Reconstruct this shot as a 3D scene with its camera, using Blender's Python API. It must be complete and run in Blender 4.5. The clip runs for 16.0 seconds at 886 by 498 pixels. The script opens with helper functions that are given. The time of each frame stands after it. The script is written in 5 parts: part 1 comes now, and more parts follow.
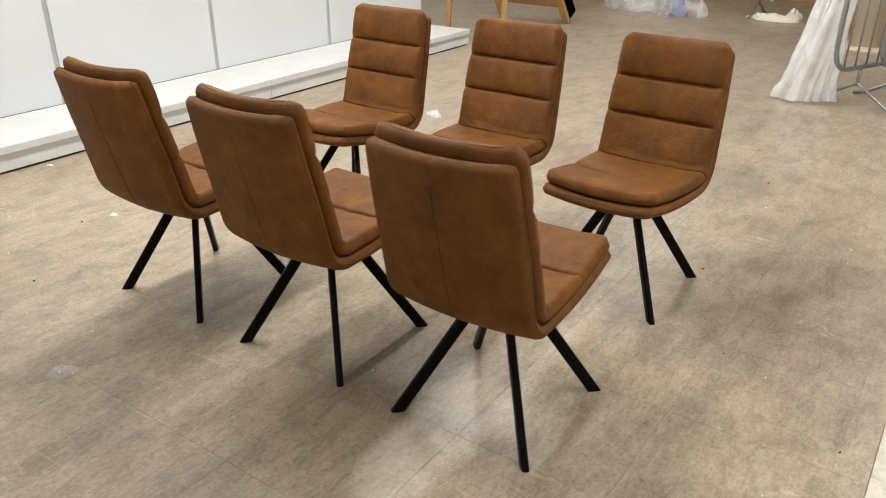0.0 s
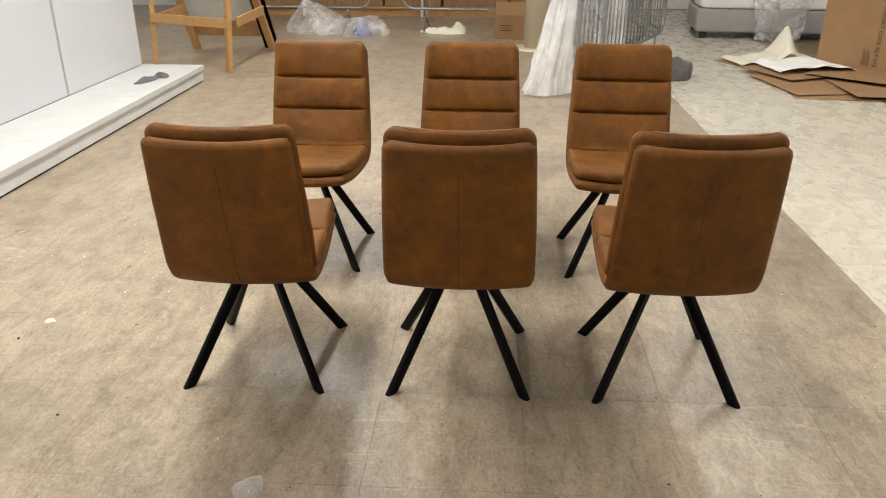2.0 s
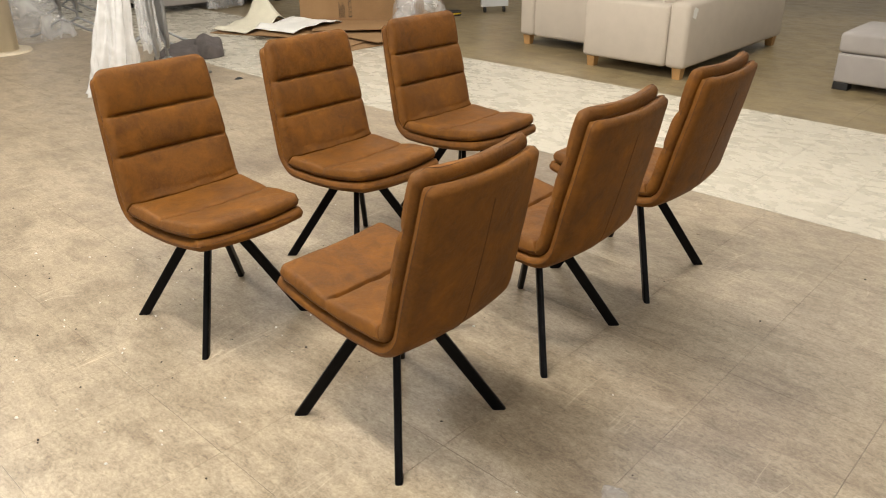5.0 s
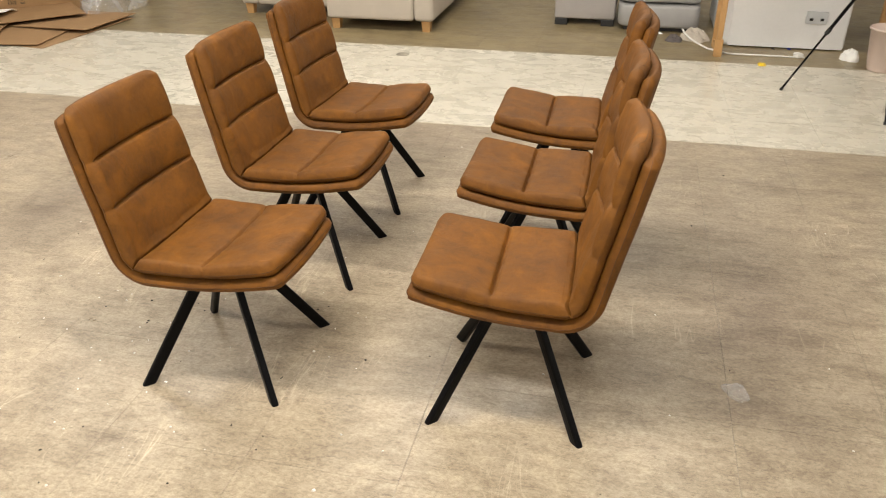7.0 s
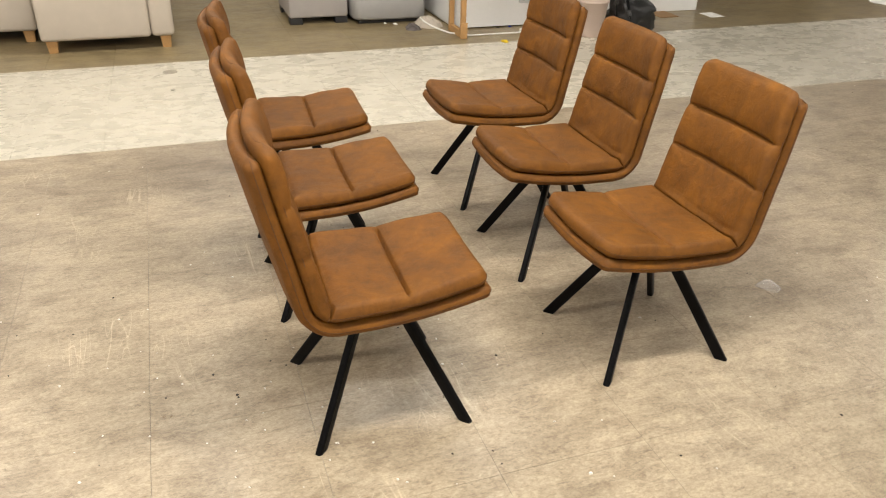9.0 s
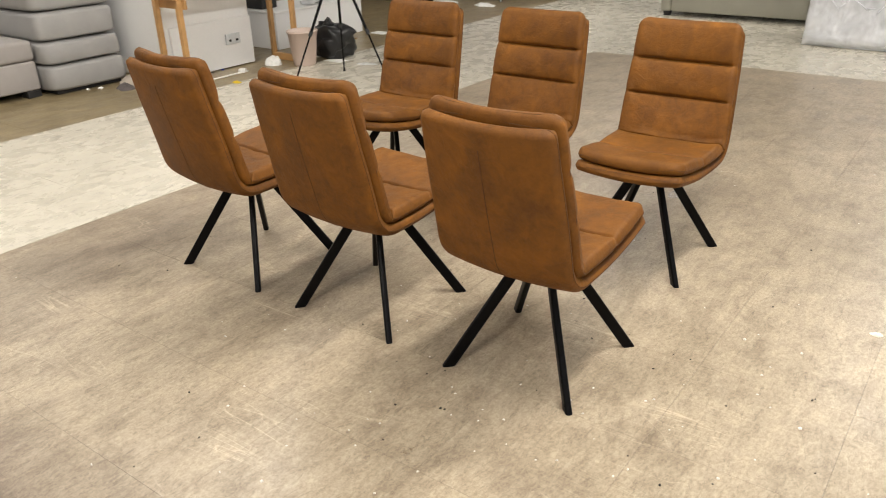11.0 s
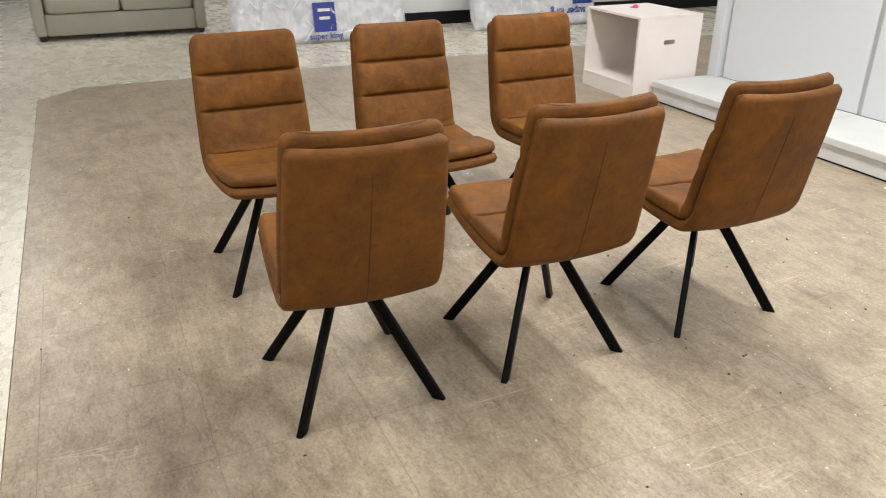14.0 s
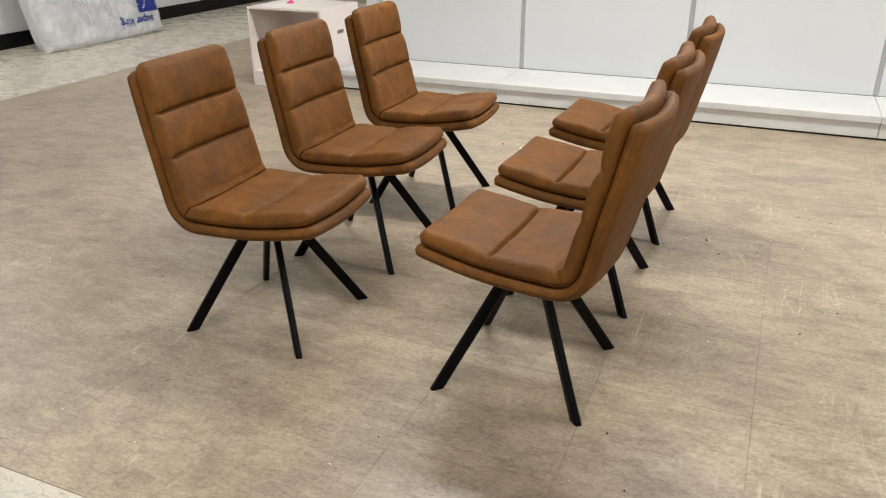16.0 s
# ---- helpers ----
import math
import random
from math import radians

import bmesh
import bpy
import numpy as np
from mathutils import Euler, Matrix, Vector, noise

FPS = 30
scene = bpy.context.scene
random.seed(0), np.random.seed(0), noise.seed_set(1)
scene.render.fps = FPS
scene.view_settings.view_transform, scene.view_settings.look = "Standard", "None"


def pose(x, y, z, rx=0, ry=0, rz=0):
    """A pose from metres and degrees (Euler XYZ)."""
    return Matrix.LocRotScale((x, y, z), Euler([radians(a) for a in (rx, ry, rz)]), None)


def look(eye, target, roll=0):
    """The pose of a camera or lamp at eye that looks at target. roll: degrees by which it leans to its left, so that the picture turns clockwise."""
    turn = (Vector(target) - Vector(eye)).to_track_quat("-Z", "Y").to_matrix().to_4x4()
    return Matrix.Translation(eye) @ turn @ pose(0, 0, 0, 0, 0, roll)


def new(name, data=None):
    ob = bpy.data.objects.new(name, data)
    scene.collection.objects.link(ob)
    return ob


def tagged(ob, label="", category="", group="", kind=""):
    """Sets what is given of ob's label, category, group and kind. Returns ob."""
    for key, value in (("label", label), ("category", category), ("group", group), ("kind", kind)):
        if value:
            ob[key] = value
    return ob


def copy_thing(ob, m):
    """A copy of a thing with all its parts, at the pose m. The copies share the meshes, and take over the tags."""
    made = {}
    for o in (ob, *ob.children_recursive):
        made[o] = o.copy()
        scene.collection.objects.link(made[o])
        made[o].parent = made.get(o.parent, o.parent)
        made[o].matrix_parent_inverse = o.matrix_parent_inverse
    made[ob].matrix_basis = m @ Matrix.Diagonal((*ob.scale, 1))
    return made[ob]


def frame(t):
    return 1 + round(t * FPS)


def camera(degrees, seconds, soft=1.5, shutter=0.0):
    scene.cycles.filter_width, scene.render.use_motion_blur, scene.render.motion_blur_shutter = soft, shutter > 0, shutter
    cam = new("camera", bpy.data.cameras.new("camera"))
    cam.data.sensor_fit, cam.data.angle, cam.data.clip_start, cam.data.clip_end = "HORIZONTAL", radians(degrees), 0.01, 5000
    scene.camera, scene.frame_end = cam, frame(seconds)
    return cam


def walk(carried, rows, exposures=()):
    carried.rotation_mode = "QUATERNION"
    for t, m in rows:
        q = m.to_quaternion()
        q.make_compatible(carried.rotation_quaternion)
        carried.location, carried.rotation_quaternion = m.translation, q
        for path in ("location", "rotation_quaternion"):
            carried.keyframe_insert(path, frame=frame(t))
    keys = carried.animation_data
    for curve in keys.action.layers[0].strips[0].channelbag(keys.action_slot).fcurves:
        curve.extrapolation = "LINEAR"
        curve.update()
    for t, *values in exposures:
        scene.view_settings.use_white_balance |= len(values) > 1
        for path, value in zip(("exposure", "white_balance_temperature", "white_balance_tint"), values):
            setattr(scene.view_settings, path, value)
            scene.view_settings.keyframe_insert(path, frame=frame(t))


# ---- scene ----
cam = camera(60.0, 16.0, 1.0, 0.2)
PATH = [
    (0, (-0.016, 0.284, 1.417), (-1.057, 1.76, 0.56), -0.0),
    (0.5, (-0.355, 0.012, 1.411), (-1.225, 1.605, 0.569), -0.4),
    (1, (-0.725, -0.151, 1.419), (-1.392, 1.549, 0.603), -0.7),
    (1.5, (-1.14, -0.318, 1.423), (-1.541, 1.469, 0.62), -0.5),
    (2, (-1.575, -0.364, 1.436), (-1.682, 1.466, 0.635), 0.1),
    (2.5, (-2.046, -0.416, 1.424), (-1.872, 1.416, 0.641), 0.2),
    (3, (-2.448, -0.333, 1.434), (-1.997, 1.448, 0.644), 0.4),
    (3.5, (-2.861, -0.215, 1.432), (-2.133, 1.473, 0.642), 0.5),
    (4, (-3.152, 0.019, 1.432), (-2.185, 1.574, 0.627), 0.4),
    (6.5, (-4.156, 1.376, 1.584), (-2.525, 2.017, 0.62), -0.9),
    (7, (-4.243, 1.71, 1.577), (-2.545, 2.118, 0.603), -0.5),
    (7.5, (-4.258, 2.066, 1.605), (-2.529, 2.238, 0.615), -0.2),
    (8, (-4.288, 2.51, 1.566), (-2.546, 2.4, 0.59), 1.2),
    (8.5, (-4.247, 2.897, 1.57), (-2.532, 2.573, 0.592), 0.8),
    (9, (-4.202, 3.323, 1.551), (-2.55, 2.737, 0.588), 1.4),
    (11.5, (-2.945, 5.018, 1.395), (-2.131, 3.381, 0.584), -1.2),
    (12, (-2.422, 5.178, 1.393), (-1.93, 3.402, 0.616), -0.6),
    (12.5, (-1.903, 5.233, 1.415), (-1.699, 3.413, 0.612), -1.3),
    (13, (-1.374, 5.147, 1.4), (-1.496, 3.325, 0.589), -0.0),
    (13.5, (-0.859, 5.094, 1.416), (-1.296, 3.324, 0.593), -0.5),
    (14, (-0.403, 4.872, 1.415), (-1.158, 3.222, 0.574), 0.3),
    (14.5, (0.077, 4.651, 1.389), (-0.974, 3.168, 0.555), 0.4),
    (15, (0.454, 4.304, 1.375), (-0.859, 3.049, 0.538), 0.5),
    (15.5, (0.813, 3.9, 1.375), (-0.721, 2.927, 0.539), 0.5),
    (16, (1.012, 3.451, 1.36), (-0.658, 2.728, 0.53), -0.3),
]
walk(cam, [(t, look(eye, target, roll)) for t, eye, target, roll in PATH],
     exposures=[(0, 0.0, 6450, 10), (2, 0.02, 6600, 10), (4, 0.04, 6850, 10), (7, 0.13, 6950, 10), (9, 0.13, 6950, 10),
                (11.5, 0.12, 6600, 10), (13.5, 0.05, 6350, 10), (14.5, -0.02, 6350, 10), (16, -0.13, 6450, 10)])

# ---- world and light ----
world = bpy.data.worlds.new("world")
scene.world = world
world.use_nodes = True
bg = world.node_tree.nodes["Background"]
bg.inputs[0].default_value = (0.9, 0.95, 1.0, 1)
bg.inputs[1].default_value = 0.0

CEILING = 3.3
LAMPS = [(x, y, fx * fy * (0.4 if y == -2.3 and x > 0 else 1)) for x, fx in ((-6.2, 0.9), (-3.1, 1.5), (0.6, 0.89), (4.6, 0.50)) for y, fy in ((-4.5, 0.75), (-2.3, 0.30), (2.4, 1.28), (5.8, 0.92), (9.2, 0.35))]
for lx, ly, lf in LAMPS:
    ld = bpy.data.lights.new("strip_light_lamp", "AREA")
    ld.shape, ld.size, ld.size_y = "RECTANGLE", 0.32, 2.7
    ld.energy = 65 * lf
    ld.color = (1.0, 0.968, 0.915)
    lo = new("strip_light_lamp", ld)
    lo.matrix_world = pose(lx, ly, CEILING - 0.13)


# ---- materials ----
def mat(name, rough=0.5, metal=0.0):
    m = bpy.data.materials.new(name)
    m.use_nodes = True
    b = m.node_tree.nodes["Principled BSDF"]
    b.inputs["Roughness"].default_value = rough
    b.inputs["Metallic"].default_value = metal
    return m, m.node_tree, b


def nd(nt, kind, **inputs):
    n = nt.nodes.new(kind)
    for k, v in inputs.items():
        n.inputs[k.replace("_", " ")].default_value = v
    return n


def coords(nt, scale=(1, 1, 1), rot=(0, 0, 0)):
    c = nt.nodes.new("ShaderNodeTexCoord")
    mp = nt.nodes.new("ShaderNodeMapping")
    mp.inputs["Scale"].default_value = scale
    mp.inputs["Rotation"].default_value = rot
    nt.links.new(c.outputs["Object"], mp.inputs["Vector"])
    return mp.outputs[0]


def ramp(nt, fac, stops):
    r = nt.nodes.new("ShaderNodeValToRGB")
    e = r.color_ramp.elements
    while len(e) < len(stops):
        e.new(0.5)
    for el, (p, c) in zip(e, stops):
        el.position = p
        el.color = (*c, 1)
    nt.links.new(fac, r.inputs[0])
    return r.outputs[0]


def noise_fac(nt, vec, scale, detail=4.0, rough=0.55, dist=0.0):
    n = nd(nt, "ShaderNodeTexNoise", Scale=scale, Detail=detail, Roughness=rough, Distortion=dist)
    nt.links.new(vec, n.inputs["Vector"])
    return n.outputs[0]


def mixc(nt, fac, a, b, how="MIX"):
    m = nt.nodes.new("ShaderNodeMix")
    m.data_type, m.blend_type = "RGBA", how
    for sock, v in ((m.inputs[0], fac), (m.inputs[6], a), (m.inputs[7], b)):
        if hasattr(v, "is_linked"):
            nt.links.new(v, sock)
        else:
            sock.default_value = v if isinstance(v, float) else (*v, 1)
    return m.outputs[2]


def bump(nt, b, height, strength, distance):
    n = nd(nt, "ShaderNodeBump", Strength=strength, Distance=distance)
    nt.links.new(height, n.inputs["Height"])
    nt.links.new(n.outputs[0], b.inputs["Normal"])


def plain(name, col, rough=0.5, metal=0.0, vary=0.12, scale=6.0, fine=90.0, relief=0.0006, spec=None):
    """A surface of one colour with soft variation at two scales and a fine relief."""
    m, nt, b = mat(name, rough, metal)
    v = coords(nt)
    lo = tuple(c * (1 - vary) for c in col)
    hi = tuple(min(1, c * (1 + vary)) for c in col)
    big = ramp(nt, noise_fac(nt, v, scale), [(0.3, lo), (0.7, hi)])
    small = noise_fac(nt, v, fine, 3)
    out = mixc(nt, 0.35, big, ramp(nt, small, [(0.3, lo), (0.7, hi)]))
    nt.links.new(out, b.inputs["Base Color"])
    bump(nt, b, small, 0.5, relief)
    if spec is not None:
        b.inputs["Specular IOR Level"].default_value = spec
    return m


def leather(name):
    m, nt, b = mat(name, 0.55)
    v = coords(nt)
    info = nt.nodes.new("ShaderNodeObjectInfo")
    add = nt.nodes.new("ShaderNodeVectorMath")
    add.operation = "MULTIPLY_ADD"
    nt.links.new(info.outputs["Random"], add.inputs[0])
    add.inputs[1].default_value = (13, 7, 19)
    nt.links.new(v, add.inputs[2])
    v = add.outputs[0]
    cloud = noise_fac(nt, v, 6.0, 4, 0.50, 0.9)
    patch = noise_fac(nt, v, 17.0, 5, 0.58, 0.8)
    both = nt.nodes.new("ShaderNodeMath")
    both.operation = "MULTIPLY_ADD"
    both.inputs[1].default_value = 0.45
    less = nt.nodes.new("ShaderNodeMath")
    less.operation = "MULTIPLY"
    less.inputs[1].default_value = 0.60
    nt.links.new(cloud, less.inputs[0])
    nt.links.new(patch, both.inputs[0])
    nt.links.new(less.outputs[0], both.inputs[2])
    col = ramp(nt, both.outputs[0], [(0.30, (0.080, 0.0296, 0.0043)), (0.46, (0.122, 0.0453, 0.0051)), (0.60, (0.172, 0.0640, 0.0062)), (0.76, (0.250, 0.0940, 0.0090))])
    rub = noise_fac(nt, v, 34.0, 10, 0.78, 1.0)
    col = mixc(nt, 0.20, col, ramp(nt, rub, [(0.38, (0.054, 0.0194, 0.0040)), (0.50, (0.152, 0.0545, 0.0064)), (0.66, (0.275, 0.103, 0.013))]))
    nt.links.new(col, b.inputs["Base Color"])
    grain = noise_fac(nt, v, 420.0, 3, 0.6)
    wr = noise_fac(nt, v, 28.0, 5, 0.65, 1.5)
    mx = nt.nodes.new("ShaderNodeMath")
    mx.operation = "MULTIPLY_ADD"
    mx.inputs[1].default_value = 0.25
    nt.links.new(grain, mx.inputs[0])
    nt.links.new(wr, mx.inputs[2])
    bump(nt, b, mx.outputs[0], 0.65, 0.004)
    rr = nd(nt, "ShaderNodeMapRange")
    rr.inputs["To Min"].default_value, rr.inputs["To Max"].default_value = 0.56, 0.74
    nt.links.new(cloud, rr.inputs["Value"])
    nt.links.new(rr.outputs[0], b.inputs["Roughness"])
    b.inputs["Specular IOR Level"].default_value = 0.28
    return m


def floor_mat(name, dark, mid, light, streak=0.36, crack=0.0, spot=0.5, blots=0.75, broad=0.5, flecks=(30, 8), gloss=(0.27, 0.44), grey_areas=()):
    """Vinyl tile: clouded, streaked, each tile shifted and toned a little, with scuffs and grit that run on over the tiles."""
    m, nt, b = mat(name, 0.4)
    pos = nt.nodes.new("ShaderNodeNewGeometry")
    info = nt.nodes.new("ShaderNodeObjectInfo")
    rnd = nt.nodes.new("ShaderNodeMath")
    rnd.operation = "ADD"
    nt.links.new(info.outputs["Random"], rnd.inputs[0])
    nt.links.new(pos.outputs["Random Per Island"], rnd.inputs[1])
    sh = nt.nodes.new("ShaderNodeVectorMath")
    sh.operation = "MULTIPLY_ADD"
    nt.links.new(rnd.outputs[0], sh.inputs[0])
    sh.inputs[1].default_value = (0.9, 0.5, 0)
    nt.links.new(pos.outputs["Position"], sh.inputs[2])

    def mapped(src, scale, rot=0.0):
        mp = nt.nodes.new("ShaderNodeMapping")
        mp.inputs["Scale"].default_value = scale
        mp.inputs["Rotation"].default_value = (0, 0, rot)
        nt.links.new(src, mp.inputs["Vector"])
        return mp.outputs[0]

    def scaled(src, k):
        n = nt.nodes.new("ShaderNodeMath")
        n.operation = "MULTIPLY"
        n.inputs[1].default_value = k
        nt.links.new(src, n.inputs[0])
        return n.outputs[0]

    w, v = pos.outputs["Position"], sh.outputs[0]
    cloud = noise_fac(nt, mapped(w, (1.5, 1.0, 1)), 5.0, 8, 0.70, 0.4)
    fine = noise_fac(nt, mapped(v, (30, 6.5, 1)), 1.0, 8, 0.70, 0.9)
    grain = noise_fac(nt, mapped(v, (1.5, 1, 1)), 70.0, 5, 0.75, 0.6)
    col = ramp(nt, cloud, [(0.28, dark), (0.46, mid), (0.56, mid), (0.74, light)])
    col = mixc(nt, streak, col, ramp(nt, fine, [(0.36, dark), (0.50, mid), (0.64, light)]))
    col = mixc(nt, 0.38, col, ramp(nt, grain, [(0.36, dark), (0.60, light)]))
    blot = noise_fac(nt, mapped(w, (1.8, 1, 1), 0.1), 4.0, 9, 0.78, 0.3)
    col = mixc(nt, blots, col, ramp(nt, blot, [(0.44, (1, 1, 1)), (0.66, (0.50, 0.47, 0.46))]), "MULTIPLY")
    tone = ramp(nt, rnd.outputs[0], [(0.0, (0.955, 0.95, 0.945)), (1.0, (1, 1, 1))])
    col = mixc(nt, 1.0, col, tone, "MULTIPLY")
    big = noise_fac(nt, mapped(w, (1, 1, 1)), 0.8, 5, 0.6, 0.3)
    col = mixc(nt, broad, col, ramp(nt, big, [(0.32, (0.62, 0.60, 0.58)), (0.58, (1, 1, 1))]), "MULTIPLY")
    grime = noise_fac(nt, mapped(w, (9, 5, 1), 0.2), 6.0, 8, 0.80, 0.4)
    col = mixc(nt, ramp(nt, grime, [(0.63, (0, 0, 0)), (0.74, (spot, spot, spot))]), col, tuple(c * 0.35 for c in dark))
    for rot, sc, th, amt in ((0.35, 1.1, 0.005, 0.34), (1.9, 0.8, 0.005, 0.40), (1.2, 0.55, 0.004, 0.38), (2.6, 1.6, 0.005, 0.32)):
        n = noise_fac(nt, mapped(w, (0.7 * sc, 5 * sc, 1), rot), 1.7, 2, 0.4, 0.8)
        brk = noise_fac(nt, w, 2.3, 3, 0.6)
        line = ramp(nt, n, [(0.5 - th, (0, 0, 0)), (0.5, (amt, amt, amt)), (0.5 + th, (0, 0, 0))])
        line = mixc(nt, 1.0, line, ramp(nt, brk, [(0.53, (0, 0, 0)), (0.66, (1, 1, 1))]), "MULTIPLY")
        col = mixc(nt, line, col, tuple(min(1, c * 1.35) for c in light))
    # fine dark crazing, in worn areas only
    zone = ramp(nt, noise_fac(nt, mapped(w, (1, 1.3, 1), 0.6), 0.75, 4, 0.6), [(0.46, (0, 0, 0)), (0.62, (1, 1, 1))])
    veins = noise_fac(nt, mapped(w, (1.9, 1, 1), 0.25), 20.0, 8, 0.78, 0.9)
    vl = ramp(nt, veins, [(0.476, (0, 0, 0)), (0.486, (0.32, 0.32, 0.32)), (0.496, (0, 0, 0))])
    col = mixc(nt, mixc(nt, 1.0, vl, zone, "MULTIPLY"), col, tuple(c * 0.45 for c in dark))
    if crack:
        f = noise_fac(nt, mapped(v, (*flecks, 1)), 1.4, 8, 0.80, 1.4)
        col = mixc(nt, ramp(nt, f, [(0.550, (0, 0, 0)), (0.61, (crack, crack, crack))]), col, tuple(c * 0.42 for c in dark))
    # broad areas, greyer and darker towards the middle, with ragged edges
    for sx, sy, rx, ry, rot in grey_areas:
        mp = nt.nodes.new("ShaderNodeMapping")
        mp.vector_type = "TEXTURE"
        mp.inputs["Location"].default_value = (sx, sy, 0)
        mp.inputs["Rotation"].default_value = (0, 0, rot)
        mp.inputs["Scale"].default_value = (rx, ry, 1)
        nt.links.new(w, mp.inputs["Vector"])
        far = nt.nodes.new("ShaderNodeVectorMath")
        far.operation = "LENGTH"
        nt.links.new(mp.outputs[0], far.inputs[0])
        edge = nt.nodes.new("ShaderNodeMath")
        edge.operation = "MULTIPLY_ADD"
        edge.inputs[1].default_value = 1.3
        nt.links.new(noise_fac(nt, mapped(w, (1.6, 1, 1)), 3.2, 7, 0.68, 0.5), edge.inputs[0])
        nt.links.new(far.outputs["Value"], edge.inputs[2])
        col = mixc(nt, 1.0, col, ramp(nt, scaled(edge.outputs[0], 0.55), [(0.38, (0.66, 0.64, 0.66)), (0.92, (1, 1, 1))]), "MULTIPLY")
    nt.links.new(col, b.inputs["Base Color"])
    rr = nd(nt, "ShaderNodeMapRange")
    rr.inputs["From Min"].default_value, rr.inputs["From Max"].default_value = 0.3, 0.7
    rr.inputs["To Min"].default_value, rr.inputs["To Max"].default_value = gloss
    nt.links.new(cloud, rr.inputs["Value"])
    nt.links.new(rr.outputs[0], b.inputs["Roughness"])
    wav = noise_fac(nt, w, 4.5, 3, 0.5)
    mx = nt.nodes.new("ShaderNodeMath")
    mx.operation = "MULTIPLY_ADD"
    mx.inputs[1].default_value = 0.10
    nt.links.new(fine, mx.inputs[0])
    nt.links.new(wav, mx.inputs[2])
    bump(nt, b, mx.outputs[0], 0.35, 0.004)
    return m


LEATHER = leather("brown_leather")
SEAM = plain("seam_thread", (0.075, 0.028, 0.007), 0.85)
BLACK = plain("black_powder_coat", (0.0025, 0.0025, 0.003), 0.36, 0.0, 0.2, 12, 300, 0.0002, 0.10)
BLACK_PLASTIC = plain("black_plastic", (0.015, 0.015, 0.016), 0.5)
FLOOR_M = floor_mat("beige_vinyl", (0.195, 0.150, 0.105), (0.405, 0.330, 0.234), (0.585, 0.497, 0.375), 0.36, 0.34, 0.36, grey_areas=((-1.75, 1.15, 1.25, 0.5, 0.0), (-0.35, 3.1, 0.45, 1.1, 0.1), (-1.5, 4.25, 0.9, 0.35, 0.0)))
STRIP_M = floor_mat("pale_worn_tile", (0.50, 0.46, 0.38), (0.60, 0.56, 0.465), (0.67, 0.635, 0.545), 0.22, 0.55, 0.30, 0.14, 0.20, (17, 7), (0.20, 0.36))
EAST_M = floor_mat("olive_vinyl", (0.17, 0.130, 0.066), (0.285, 0.223, 0.122), (0.39, 0.312, 0.185))
WHITE = plain("white_laminate", (0.60, 0.62, 0.64), 0.35, 0, 0.03, 1.5, 40, 0.0001)
WHITE_WORN = plain("worn_white_paint", (0.62, 0.63, 0.62), 0.45, 0, 0.08, 5, 60, 0.0004)
WALL_M = plain("white_wall_paint", (0.84, 0.845, 0.85), 0.6, 0, 0.04, 2, 60, 0.0005)
# ceiling is out of view; kept dark so that it bounces less light
CEIL_M = plain("low_bounce_ceiling", (0.20, 0.20, 0.195), 0.8, 0, 0.05, 2, 60)
GREY_GAP = plain("grey_joint", (0.07, 0.065, 0.06), 0.8)
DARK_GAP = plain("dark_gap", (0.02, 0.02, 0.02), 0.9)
SKIRT = plain("black_skirting", (0.006, 0.0065, 0.008), 0.45, spec=0.2)
PINK_WHITE = plain("pinkish_white_board", (0.80, 0.735, 0.70), 0.5, 0, 0.04, 4, 60)
CARD = plain("brown_cardboard", (0.30, 0.175, 0.08), 0.8, 0, 0.12, 5, 70, 0.0006)
FABRIC_CREAM = plain("cream_fabric", (0.49, 0.435, 0.37), 0.9, 0, 0.06, 8, 400, 0.0012)
FABRIC_GREY = plain("grey_fabric", (0.36, 0.335, 0.32), 0.9, 0, 0.07, 8, 400, 0.0012)
LEATHER_GREY = plain("grey_leather", (0.33, 0.325, 0.32), 0.45, 0, 0.08, 8, 250, 0.0008)
LEATHER_SAGE = plain("sage_leather", (0.36, 0.35, 0.29), 0.42, 0, 0.06, 8, 250, 0.0008)
PINE = plain("pine_wood", (0.45, 0.255, 0.10), 0.55, 0, 0.2, 10, 80, 0.0006)
STEEL = plain("galvanised_steel", (0.34, 0.35, 0.36), 0.42, 0.85, 0.12, 20, 200, 0.0003)
CREAM_PAINT = plain("cream_gloss_paint", (0.66, 0.58, 0.44), 0.4, 0, 0.06, 3, 60)


# ---- mesh helpers ----
def ob_from(name, bm, material, parent=None, smooth=False, label=""):
    me = bpy.data.meshes.new(name)
    bmesh.ops.recalc_face_normals(bm, faces=bm.faces)
    bm.to_mesh(me)
    bm.free()
    me.materials.append(material)
    if smooth:
        me.polygons.foreach_set("use_smooth", [True] * len(me.polygons))
    ob = new(name, me)
    ob.parent = parent
    if label:
        tagged(ob, label)
    return ob


def part(name, bm, material, parent, label="", smooth=False):
    return ob_from(name, bm, material, parent, smooth, label)


def thing(name, m=None, label="", category="", group="", kind=""):
    e = new(name)
    e.empty_display_size = 0.1
    if m is not None:
        e.matrix_world = m
    return tagged(e, label, category, group, kind)


